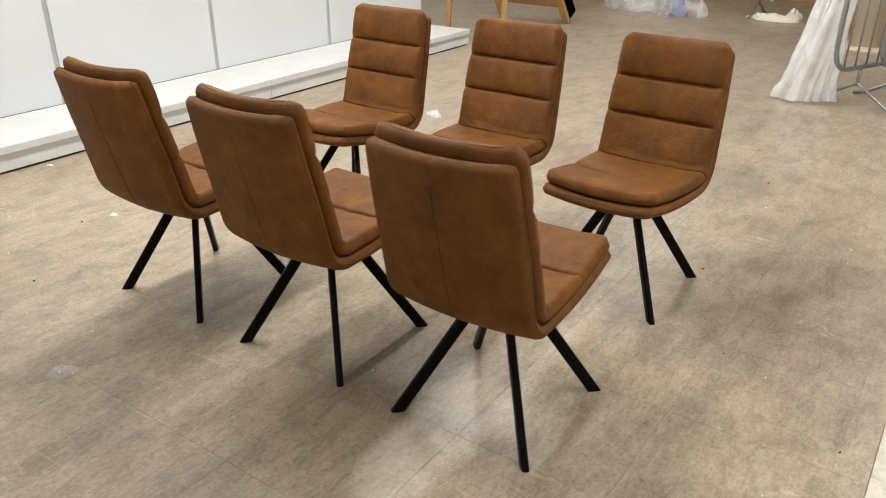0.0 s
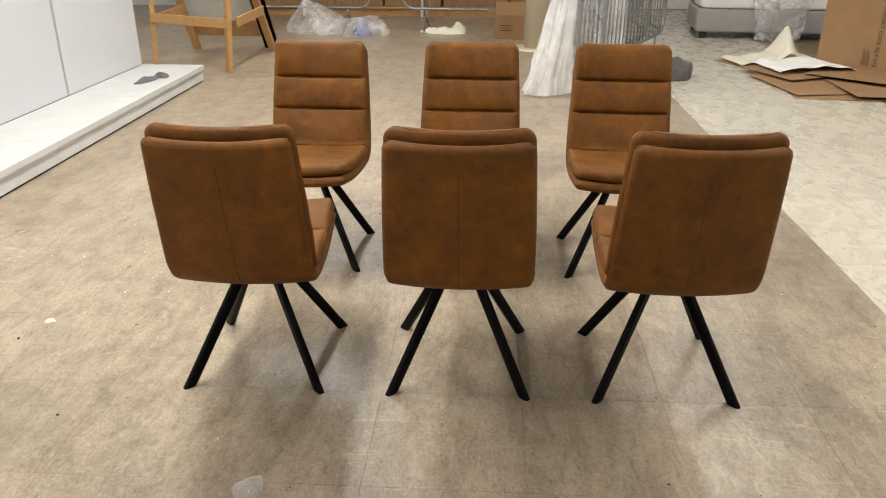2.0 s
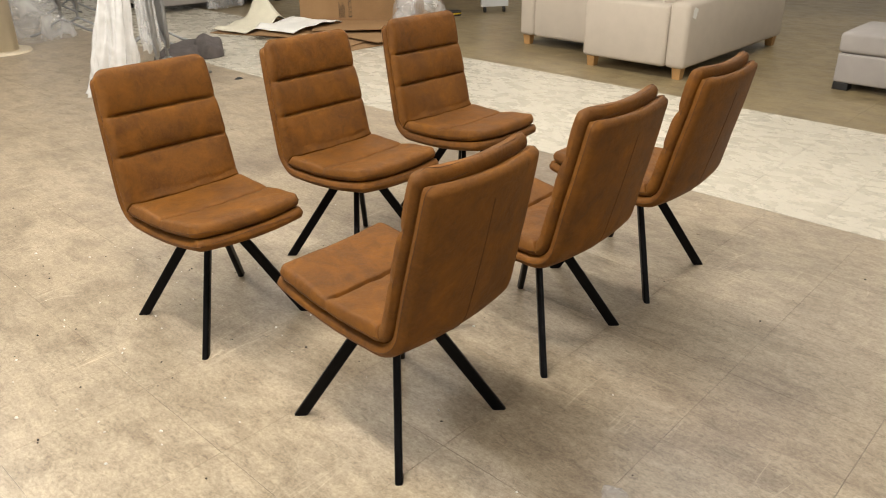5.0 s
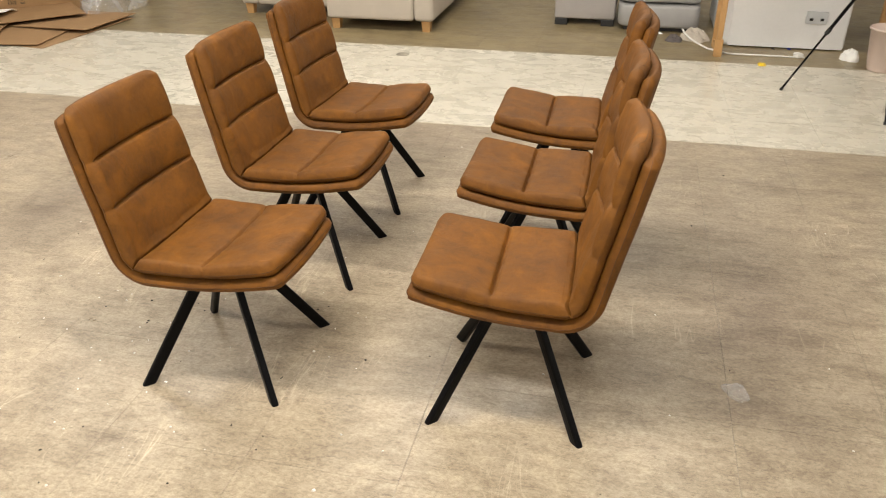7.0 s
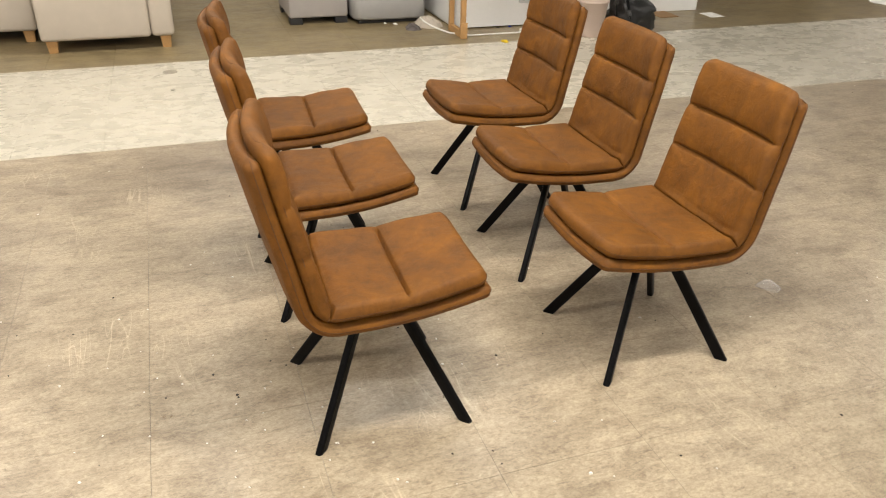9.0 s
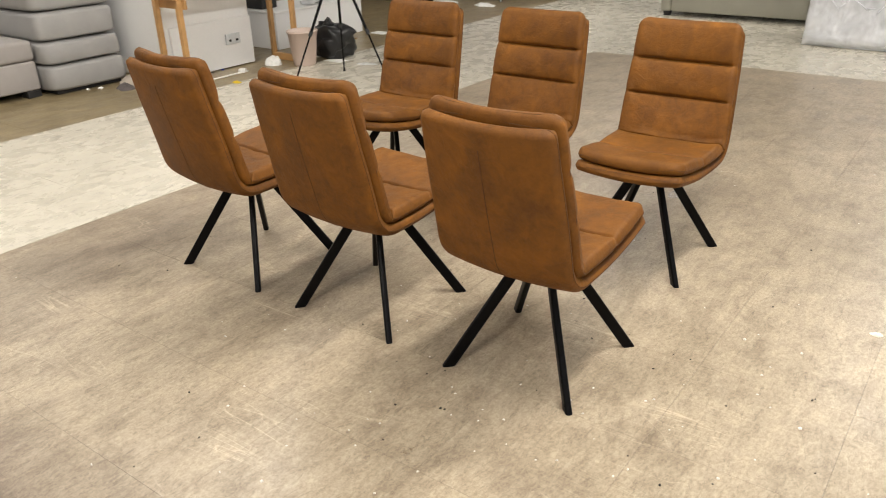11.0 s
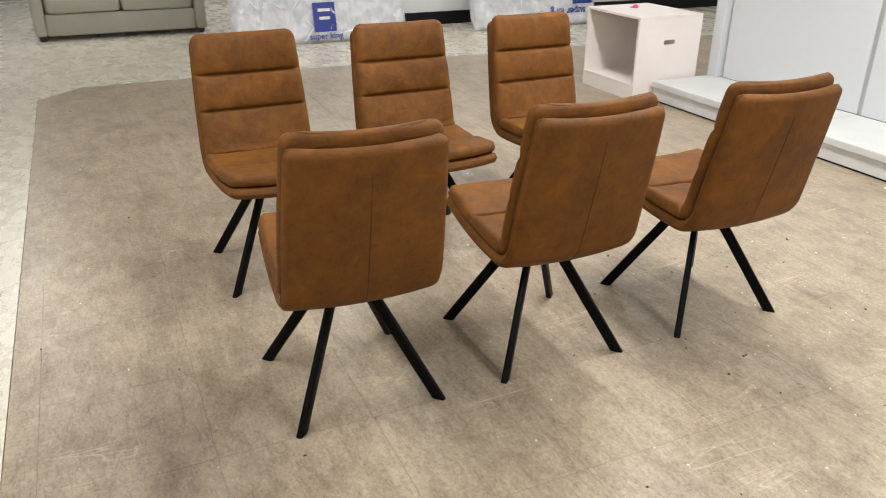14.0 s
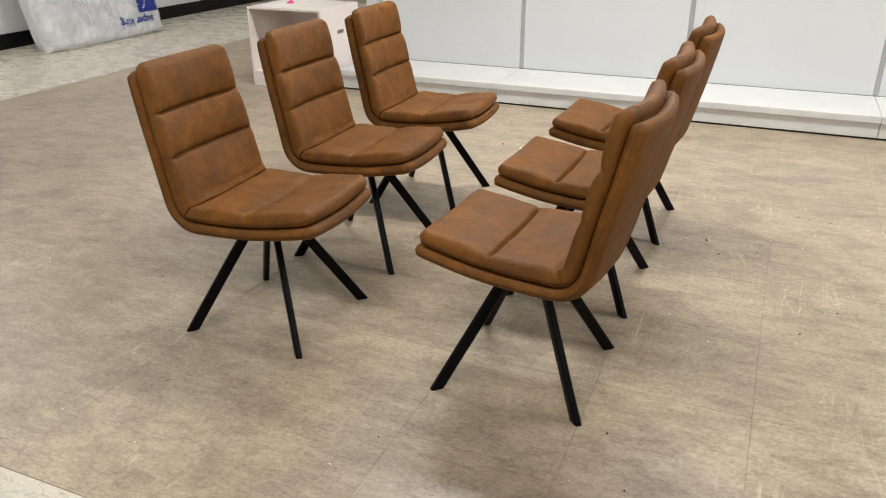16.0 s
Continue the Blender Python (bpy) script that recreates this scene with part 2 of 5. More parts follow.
def box(bm, x0, x1, y0, y1, z0, z1, bevel=0.0, seg=2):
    r = bmesh.ops.create_cube(bm, size=1.0)
    vs = r["verts"]
    bmesh.ops.transform(bm, verts=vs, matrix=Matrix.Translation(((x0 + x1) / 2, (y0 + y1) / 2, (z0 + z1) / 2)) @ Matrix.Diagonal((x1 - x0, y1 - y0, z1 - z0, 1)))
    if bevel > 0:
        es = list({e for v in vs for e in v.link_edges})
        bmesh.ops.bevel(bm, geom=es, offset=bevel, segments=seg, affect="EDGES", profile=0.5)
    return bm


def boxb(x0, x1, y0, y1, z0, z1, bevel=0.004, seg=2):
    return box(bmesh.new(), x0, x1, y0, y1, z0, z1, bevel, seg)


def tube(bm, pts, r, n=10, sx=1.0, sy=1.0, closed=False, cap=True):
    """A bar of round or oval section along a line of points; r may be a list."""
    pts = [Vector(p) for p in pts]
    rings = []
    up = None
    for i, p in enumerate(pts):
        if closed:
            d = pts[(i + 1) % len(pts)] - pts[i - 1]
        else:
            d = pts[min(i + 1, len(pts) - 1)] - pts[max(i - 1, 0)]
        d.normalize()
        if up is None:
            up = d.orthogonal().normalized()
        up = (up - d * up.dot(d))
        up = up.normalized() if up.length > 1e-6 else d.orthogonal().normalized()
        side = d.cross(up)
        ri = r[i] if isinstance(r, (list, tuple)) else r
        rings.append([bm.verts.new(p + up * math.cos(a) * ri * sx + side * math.sin(a) * ri * sy) for a in (2 * math.pi * k / n for k in range(n))])
    m = len(rings)
    for i in range(m if closed else m - 1):
        a, b = rings[i], rings[(i + 1) % m]
        for k in range(n):
            bm.faces.new((a[k], a[(k + 1) % n], b[(k + 1) % n], b[k]))
    if cap and not closed:
        bm.faces.new(rings[0][::-1])
        bm.faces.new(rings[-1])
    return bm


GROUT = plain("dark_joint", (0.26, 0.21, 0.15), 0.9)
PALE_JOINT = plain("pale_joint", (0.40, 0.36, 0.28), 0.9)


# ---- structure ----
def sheet(name, x0, x1, y0, y1, z0, z1, material, label, category="", kind="structure"):
    ob = ob_from(name, boxb(x0, x1, y0, y1, z0, z1, 0), material)
    return tagged(ob, label, category, kind=kind)


FLOOR = sheet("floor", -9.5, 9.0, -9.5, 13.0, -0.2, -0.006, GROUT, "mottled beige vinyl tile floor with scuffs and dirt", "floor")
STRIP = sheet("floor_walkway", 0.002, 1.708, -9.5, 13.0, -0.1, -0.0045, PALE_JOINT, "pale worn cream tile walkway across the hall", "floor")
STRIP_S = sheet("floor_walkway_south", -9.5, 0.0, -9.5, -1.852, -0.1, -0.0045, PALE_JOINT, "pale worn cream tile walkway before the wall", "floor")
EAST = sheet("floor_east", 1.712, 9.0, -9.5, 13.0, -0.1, -0.0045, GROUT, "olive brown vinyl tile floor beside the walkway", "floor")
sheet("ceiling", -9.5, 9.0, -9.5, 13.0, CEILING, CEILING + 0.2, CEIL_M, "unseen dark grey ceiling that limits bounced light, with strip lights", "ceiling")
sheet("wall_west", -9.7, -9.5, -9.5, 13.0, 0, CEILING, WALL_M, "plain white painted wall", "wall")
sheet("wall_east", 9.0, 9.2, -9.5, 13.0, 0, CEILING, WALL_M, "plain white painted wall", "wall")
sheet("wall_north", -9.5, 9.0, 13.0, 13.2, 0, CEILING, WALL_M, "plain white painted wall", "wall")
sheet("wall_south", -9.5, 9.0, -9.7, -9.5, 0, CEILING, WALL_M, "plain white painted wall", "wall")
sheet("wall_mattress", -9.5, -1.9, -3.95, -3.75, 0, CEILING, WALL_M, "white painted wall behind wrapped mattresses", "wall")

# ---- chairs ----
def arc_profile():
    """Side line of the shell's outer face from the seat's front lip over the bend to the top of the back, as (y, z)."""
    pts = []
    front, rear, top = Vector((0.297, 0.409)), Vector((-0.238, 0.352)), Vector((-0.361, 0.871))
    r = 0.135
    d1, d2 = (front - rear).normalized(), (top - rear).normalized()
    ang = math.acos(d1.dot(d2))
    cut = r / math.tan(ang / 2)
    a, b = rear + d1 * cut, rear + d2 * cut
    c = rear + (d1 + d2).normalized() * (r / math.sin(ang / 2))
    for i in range(15):
        p = front.lerp(a, i / 14)
        p.y += -0.013 * math.sin(math.pi * i / 14)
        pts.append(p)
    a0, a1 = math.atan2(a.y - c.y, a.x - c.x), math.atan2(b.y - c.y, b.x - c.x)
    if a1 > a0:
        a1 -= 2 * math.pi
    for i in range(1, 12):
        t = a0 + (a1 - a0) * i / 12
        pts.append(c + Vector((math.cos(t), math.sin(t))) * r)
    for i in range(19):
        p = b.lerp(top, i / 18)
        p.x -= 0.004 * math.sin(math.pi * i / 18)
        pts.append(p)
    return pts


class Sweep:
    def __init__(self, pts):
        self.p = pts
        self.s = [0.0]
        for a, b in zip(pts, pts[1:]):
            self.s.append(self.s[-1] + (b - a).length)
        self.length = self.s[-1]
        self.d = [(pts[min(i + 1, len(pts) - 1)] - pts[max(i - 1, 0)]).normalized() for i in range(len(pts))]

    def at(self, s):
        over = max(0.0, s - self.length)
        s = max(0.0, min(self.length, s))
        k = 0
        while k < len(self.s) - 2 and self.s[k + 1] < s:
            k += 1
        f = (s - self.s[k]) / (self.s[k + 1] - self.s[k])
        p = self.p[k].lerp(self.p[k + 1], f)
        d = self.d[k].lerp(self.d[k + 1], f).normalized()
        return p + d * over, Vector((d.y, -d.x))


SWEEP = Sweep(arc_profile())


def half_width(s):
    f = s / SWEEP.length
    return 0.208 + 0.019 * math.sin(math.pi * min(1.0, f * 1.02)) + 0.001 * f


def pillow(s0, s1, off, thick, inset, edge, corner, ns, nu, curl=0.028, grooves=(), depth=0.0, puff=0.0, seed=0.0, sewn=(False, False), under=0.30):
    """A padded slab that follows the chair's side line between s0 and s1; off is its underside's height over the outer face."""
    bm = bmesh.new()
    top, bot = [], []
    ss = [s0 + (s1 - s0) * (0.5 - 0.5 * math.cos(math.pi * i / ns)) * 0.35 + (s1 - s0) * (i / ns) * 0.65 for i in range(ns + 1)]
    uu = [math.sin(math.pi / 2 * (2 * j / nu - 1)) * 0.45 + (2 * j / nu - 1) * 0.55 for j in range(nu + 1)]
    for s in ss:
        p, n = SWEEP.at(s)
        d = min(9.0 if sewn[0] else s - s0, 9.0 if sewn[1] else s1 - s)
        w = half_width(s) - inset
        if d < corner:
            w -= corner - math.sqrt(max(0.0, corner ** 2 - (corner - d) ** 2))
        for g in grooves:
            w -= 0.003 * math.exp(-((s - g) / 0.012) ** 2)
        tuck = min(s - s0 if sewn[0] else 9.0, s1 - s if sewn[1] else 9.0)
        es = 1.0 if d > edge else math.sqrt(max(0.0, 1 - (1 - d / edge) ** 2))
        rt, rb = [], []
        back = max(0.0, min(1.0, (s - 0.50) / 0.25))
        for u in uu:
            x = w * u
            dx = w - abs(x)
            eu = 1.0 if dx > edge else math.sqrt(max(0.0, 1 - (1 - dx / edge) ** 2))
            e = min(es, eu) if es < 1 and eu < 1 else es * eu
            h = thick * (under + 0.10 + (0.90 - under) * e) - 0.010 * math.exp(-(tuck / 0.006) ** 2)
            if puff:
                cells = [s0, *grooves, s1]
                for a, b in zip(cells, cells[1:]):
                    if a <= s <= b:
                        side = max(0.0, min(1.0, (dx - 0.012) / 0.03))
                        swell = max(0.0, math.sin(math.pi * (s - a) / (b - a))) ** 0.4
                        h += puff * (swell * side + (0.40 + 0.60 * swell) * (1 - side) * min(1.0, 60 * min(s - s0, s1 - s))) * eu
                for g in grooves:
                    fade = max(0.0, min(1.0, (dx - 0.012) / 0.03))
                    h -= depth * math.exp(-((s - g) / 0.0042) ** 2) * fade
                    wide = math.exp(-abs(s - g) / 0.022)
                    h += 0.0042 * wide * eu * noise.noise(Vector((x * 34 + seed, s * 14, g * 9)))
                h += 0.0022 * e * noise.noise(Vector((x * 26 - seed, s * 17, seed * 2)))
                h += 0.30 * curl * (1 - u * u) * (1 - back) + 0.004 * noise.noise(Vector((x * 9 + seed, s * 9, seed))) * e
            c = curl * (u * u) * (0.55 + 0.45 * back) - 0.15 * curl
            low = thick * under * (1 - e)
            o = off + c
            rb.append(bm.verts.new((x, p.x + n.x * (o + low), p.y + n.y * (o + low))))
            rt.append(bm.verts.new((x, p.x + n.x * (o + h), p.y + n.y * (o + h))))
        top.append(rt)
        bot.append(rb)
    for g, flip in ((top, False), (bot, True)):
        for i in range(ns):
            for j in range(nu):
                q = (g[i][j], g[i][j + 1], g[i + 1][j + 1], g[i + 1][j])
                bm.faces.new(q[::-1] if flip else q)
    rim_t = top[0] + [r[-1] for r in top[1:]] + top[-1][-2::-1] + [r[0] for r in top[-2:0:-1]]
    rim_b = bot[0] + [r[-1] for r in bot[1:]] + bot[-1][-2::-1] + [r[0] for r in bot[-2:0:-1]]
    k = len(rim_t)
    for i in range(k):
        bm.faces.new((rim_t[i], rim_b[i], rim_b[(i + 1) % k], rim_t[(i + 1) % k]))
    return bm


def rim_line(s0, s1, off, inset, corner, curl=0.028, step=44):
    """The outline of such a slab, for its sewn edge."""
    left, right = [], []
    for i in range(step + 1):
        t = 0.5 - 0.5 * math.cos(math.pi * i / step)
        s = s0 + (s1 - s0) * t
        p, n = SWEEP.at(s)
        d = min(s - s0, s1 - s)
        w = half_width(s) - inset
        if d < corner:
            w -= corner - math.sqrt(max(0.0, corner ** 2 - (corner - d) ** 2))
        back = max(0.0, min(1.0, (s - 0.50) / 0.25))
        o = off + curl * (0.55 + 0.45 * back) - 0.15 * curl
        right.append((w, p.x + n.x * o, p.y + n.y * o))
        left.append((-w, p.x + n.x * o, p.y + n.y * o))
    return right + left[::-1]


def side_line(s0, s1, off, inset, corner, curl=0.028, step=60):
    """The sewn line round the free end of a cushion: up one side, round the end at s0, down the other."""
    right, left = [], []
    for i in range(step + 1):
        s = s0 + (s1 - s0) * (i / step) ** 2
        p, n = SWEEP.at(s)
        d = abs(s - s0)
        w = half_width(s) - inset
        if d < corner:
            w -= corner - math.sqrt(max(0.0, corner ** 2 - (corner - d) ** 2))
        back = max(0.0, min(1.0, (s - 0.50) / 0.25))
        o = off + curl * (0.55 + 0.45 * back) - 0.15 * curl
        right.append((w, p.x + n.x * o, p.y + n.y * o))
        left.append((-w, p.x + n.x * o, p.y + n.y * o))
    p, n = SWEEP.at(s0)
    step_out = 0.0006 if s0 > 0.5 else -0.0006
    w = left[0][0]
    flat = []
    for k in range(1, 12):
        u = -1 + 2 * k / 12
        o = off + curl * (u * u * (abs(w) / half_width(s0)) ** 2) * (1.0 if s0 > 0.5 else 0.55) - 0.15 * curl
        q = SWEEP.at(s0)[0]
        flat.append((-w * u, q.x + n.x * o + step_out * n.y, q.y + n.y * o - step_out * n.x))
    return left[::-1] + flat + right


L = SWEEP.length


def build_chair(m):
    ch = thing("dining_chair", m, "tan brown leather dining chair with padded back and black splayed legs", "chair", "six dining chairs in two rows")
    part("shell", pillow(0.0, L, 0.0, 0.041, 0.001, 0.020, 0.026, 72, 30, under=0.36), LEATHER, ch, "brown leather outer shell", True)
    part("seat_cushion", pillow(0.004, 0.498, 0.044, 0.031, 0.001, 0.021, 0.038, 130, 44, grooves=(0.240,), depth=0.020, puff=0.019, seed=1.7, sewn=(False, True), under=0.48), LEATHER, ch, "padded seat with one cross seam", True)
    part("back_cushion", pillow(0.498, L + 0.022, 0.041, 0.031, -0.001, 0.030, 0.040, 150, 44, grooves=(L - 0.284, L - 0.139), depth=0.018, puff=0.020, seed=5.1, sewn=(True, False), under=0.48), LEATHER, ch, "padded back with two cross seams", True)
    # sewn lines
    part("edge_seam", tube(bmesh.new(), rim_line(0.001, L - 0.001, 0.0168, 0.0004, 0.026), 0.0009, 5, closed=True), SEAM, ch)
    part("seat_seam", tube(bmesh.new(), side_line(0.004, 0.486, 0.044 + 0.0165, 0.0004, 0.038), 0.0008, 5), SEAM, ch)
    part("cushion_seam", tube(bmesh.new(), side_line(L + 0.022, 0.515, 0.041 + 0.0165, 0.0004, 0.040), 0.0008, 5), SEAM, ch)
    pts = []
    for i in range(25):
        s = 0.46 + (L - 0.07 - 0.46) * i / 24
        p, n = SWEEP.at(s)
        pts.append((0.0, p.x - n.x * 0.0042, p.y - n.y * 0.0042))
    part("back_seam", tube(bmesh.new(), pts, 0.0013, 6), SEAM, ch)
    # swivel and legs
    hub = bmesh.new()
    bmesh.ops.create_cone(hub, cap_ends=True, segments=24, radius1=0.045, radius2=0.05, depth=0.05, matrix=Matrix.Translation((0, 0, 0.372)))
    part("swivel_hub", hub, BLACK, ch, "black steel swivel hub")
    part("mount_plate", boxb(-0.09, 0.09, -0.09, 0.09, 0.394, 0.402, 0.002), BLACK, ch)
    for ax, ay in ((1, 1), (1, -1), (-1, -1), (-1, 1)):
        bm = bmesh.new()
        foot, head = Vector((0.216 * ax, 0.216 * ay, 0.0)), Vector((0.035 * ax, 0.035 * ay, 0.385))
        d = (head - foot)
        out = Vector((ax, ay, 0)).normalized()
        side = Vector((-ay, ax, 0)).normalized()
        rings = []
        for z, at in ((0.0, foot), (0.385, head)):
            ring = []
            for k in range(16):
                a = 2 * math.pi * k / 16
                ca, sa = math.cos(a), math.sin(a)
                e = 0.55
                cx = math.copysign(abs(ca) ** e, ca) * 0.0215
                cy = math.copysign(abs(sa) ** e, sa) * 0.0115
                ring.append(bm.verts.new(at + out * cx + side * cy))
            rings.append(ring)
        for k in range(16):
            bm.faces.new((rings[0][k], rings[0][(k + 1) % 16], rings[1][(k + 1) % 16], rings[1][k]))
        bm.faces.new(rings[0][::-1])
        bm.faces.new(rings[1])
        part("leg", bm, BLACK, ch, "", False)
    return ch


# x, y, facing of the legs, and how far the seat is swivelled on them
CHAIR_AT = [(-2.32, 1.945, 0, 1.3), (-1.65, 1.948, 0, 0.2), (-0.984, 1.946, 0, 0.8), (-2.348, 2.875, 180, -1.6), (-1.658, 2.87, 180, -1.3), (-0.993, 2.87, 180, -3.2)]
first = build_chair(pose(*CHAIR_AT[0][:2], 0, 0, 0, CHAIR_AT[0][2]))
chairs = [first] + [copy_thing(first, pose(cx, cy, 0, 0, 0, cr)) for cx, cy, cr, sw in CHAIR_AT[1:]]
for chair, (cx, cy, cr, sw) in zip(chairs, CHAIR_AT):
    for piece in chair.children:
        if not piece.name.startswith(("leg", "swivel_hub")):
            piece.matrix_local = pose(0, 0, 0, 0, 0, sw)

# ---- display run with plinth ----
STRIP_METAL = plain("brushed_aluminium", (0.40, 0.41, 0.42), 0.30, 0.25, 0.05, 4, 200, 0.0001)


def display_wall():
    w = thing("display_wall", pose(0, 0, 0), "white display wall of flat panels on a raised plinth", "display wall", kind="structure")
    joints = [0.39, 1.615, 2.85, 4.085, 5.33, 6.69]
    for a, b in zip(joints, joints[1:]):
        part("panel", boxb(-4.83, -4.79, a + 0.016, b - 0.016, 0.151, 2.4, 0.002), WHITE, w)
    for y in joints[1:-1]:
        part("joint_strip", boxb(-4.8315, -4.7935, y - 0.0145, y + 0.0145, 0.151, 2.4, 0.001), STRIP_METAL, w, "brushed aluminium upright strip")
    part("backing", boxb(-4.87, -4.832, 0.3, 6.69, 0.0, 2.4, 0.0), GREY_GAP, w)
    part("end_post", boxb(-4.86, -4.74, 0.29, 0.386, 0.0, 2.4, 0.004), WHITE, w)
    cuts = [0.3, 1.615, 2.85, 4.085, 5.33, 6.69]
    for a, b in zip(cuts, cuts[1:]):
        part("plinth_top", boxb(-4.788, -4.21, a + 0.001, b - 0.001, 0.105, 0.15, 0.004), WHITE_WORN, w)
        part("plinth_riser", boxb(-4.788, -4.225, a + 0.002, b - 0.001, 0.0125, 0.1045, 0.002), WHITE_WORN, w)
    # black slab that paints in the shade of the gap below the riser
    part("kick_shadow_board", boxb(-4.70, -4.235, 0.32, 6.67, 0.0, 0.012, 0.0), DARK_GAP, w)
    return w


display_wall()


# ---- soft shapes ----
def superbox(bm, x0, x1, y0, y1, z0, z1, e=0.28, nu=28, nv=16, puff=0.0, seed=0.0, wob=0.0):
    """A cushion: a box with well rounded edges, slightly filled and uneven."""
    cx, cy, cz = (x0 + x1) / 2, (y0 + y1) / 2, (z0 + z1) / 2
    ax, ay, az = (x1 - x0) / 2, (y1 - y0) / 2, (z1 - z0) / 2
    sp = lambda v, p: math.copysign(abs(v) ** p, v)
    rows = []
    for i in range(nv + 1):
        ph = -math.pi / 2 + math.pi * i / nv
        row = []
        for j in range(nu):
            th = 2 * math.pi * j / nu
            p = Vector((sp(math.cos(ph), e) * sp(math.cos(th), e), sp(math.cos(ph), e) * sp(math.sin(th), e), sp(math.sin(ph), e)))
            k = 1 + puff * (1 - min(1, max(abs(p.x), abs(p.y)))) if abs(p.z) > 0.9 else 1
            w = wob * noise.noise(Vector((p.x * 2 + seed, p.y * 2, p.z * 2 - seed)))
            row.append(bm.verts.new((cx + ax * p.x + w, cy + ay * p.y + w, cz + az * p.z * k + w)))
            if i in (0, nv):
                break
        rows.append(row)
    for i in range(nv):
        a, b = rows[i], rows[i + 1]
        for j in range(nu):
            j2 = (j + 1) % nu
            if len(a) == 1:
                bm.faces.new((a[0], b[j2], b[j]))
            elif len(b) == 1:
                bm.faces.new((a[j], a[j2], b[0]))
            else:
                bm.faces.new((a[j], a[j2], b[j2], b[j]))
    return bm


def cush(x0, x1, y0, y1, z0, z1, e=0.28, puff=0.1, seed=0.0, wob=0.006):
    return superbox(bmesh.new(), x0, x1, y0, y1, z0, z1, e, 36, 18, puff, seed, wob)


def crumple(rx, ry, h, seed, n=42, rough=1.0, freq=3.0, pw=2.2):
    """A crumpled heap on the ground, with a thin rim."""
    bm = bmesh.new()
    rings = []
    for i in range(n // 2 + 1):
        f = i / (n // 2)
        ring = []
        for j in range(n):
            a = 2 * math.pi * j / n
            out = 1 + 0.35 * noise.noise(Vector((math.cos(a) * 1.5 + seed, math.sin(a) * 1.5, seed)))
            x, y = rx * f * out * math.cos(a), ry * f * out * math.sin(a)
            q = Vector((x * freq + seed * 3, y * freq, seed))
            z = h * (1 - f ** pw) * (0.62 + 0.5 * noise.noise(q * 1.3)) + rough * 0.16 * h * (1 - abs(noise.noise(q * 3.1))) ** 3 + rough * 0.07 * h * noise.noise(q * 11)
            ring.append(bm.verts.new((x, y, max(0.003, z) if f < 0.999 else 0.002)))
            if i == 0:
                break
        rings.append(ring)
    for i in range(n // 2):
        a, b = rings[i], rings[i + 1]
        for j in range(n):
            j2 = (j + 1) % n
            if len(a) == 1:
                bm.faces.new((a[0], b[j], b[j2]))
            else:
                bm.faces.new((a[j], b[j], b[j2], a[j2]))
    return bm


def heap(name, x, y, rx, ry, h, material, seed, label, category, rz=0, z=0.0, rough=1.0, freq=3.0, n=42):
    ob = ob_from(name, crumple(rx, ry, h, seed, n, rough, freq), material, None, not material.name.endswith("_film"))
    ob.matrix_world = pose(x, y, z, 0, 0, rz)
    return tagged(ob, label, category)


def bag(name, x, y, rx, ry, h, material, seed, label, category, rz=0):
    """A slack plastic bag: a lumpy rounded heap with folds that run down its sides."""
    bm = bmesh.new()
    n, k = 72, 30
    rings = []
    for j in range(k + 1):
        v = j / k
        row = []
        for i in range(n):
            a = 2 * math.pi * i / n
            d = Vector((math.cos(a), math.sin(a), 0))
            lump = 1 + 0.42 * noise.noise(Vector((d.x * 1.1 + seed, d.y * 1.1, v * 1.3))) + 0.10 * noise.noise(Vector((d.x * 2.6 + seed, d.y * 2.6, v * 3)))
            fold = 0.03 * (1 - abs(noise.noise(Vector((d.x * 6 + seed, d.y * 6, v * 1.5))))) ** 3
            rr = math.cos(v * math.pi / 2) ** 0.55 * (lump + fold)
            z = h * math.sin(v * math.pi / 2) ** 0.8 * (0.92 + 0.28 * noise.noise(Vector((d.x * rr * 1.1 + seed, d.y * rr * 1.1, seed))))
            row.append(bm.verts.new((rx * rr * d.x, ry * rr * d.y, max(0.003, z))))
        rings.append(row)
    for a, b in zip(rings, rings[1:]):
        for i in range(n):
            bm.faces.new((a[i], a[(i + 1) % n], b[(i + 1) % n], b[i]))
    ob = ob_from(name, bm, material, None, True)
    ob.matrix_world = pose(x, y, 0, 0, 0, rz)
    return tagged(ob, label, category)


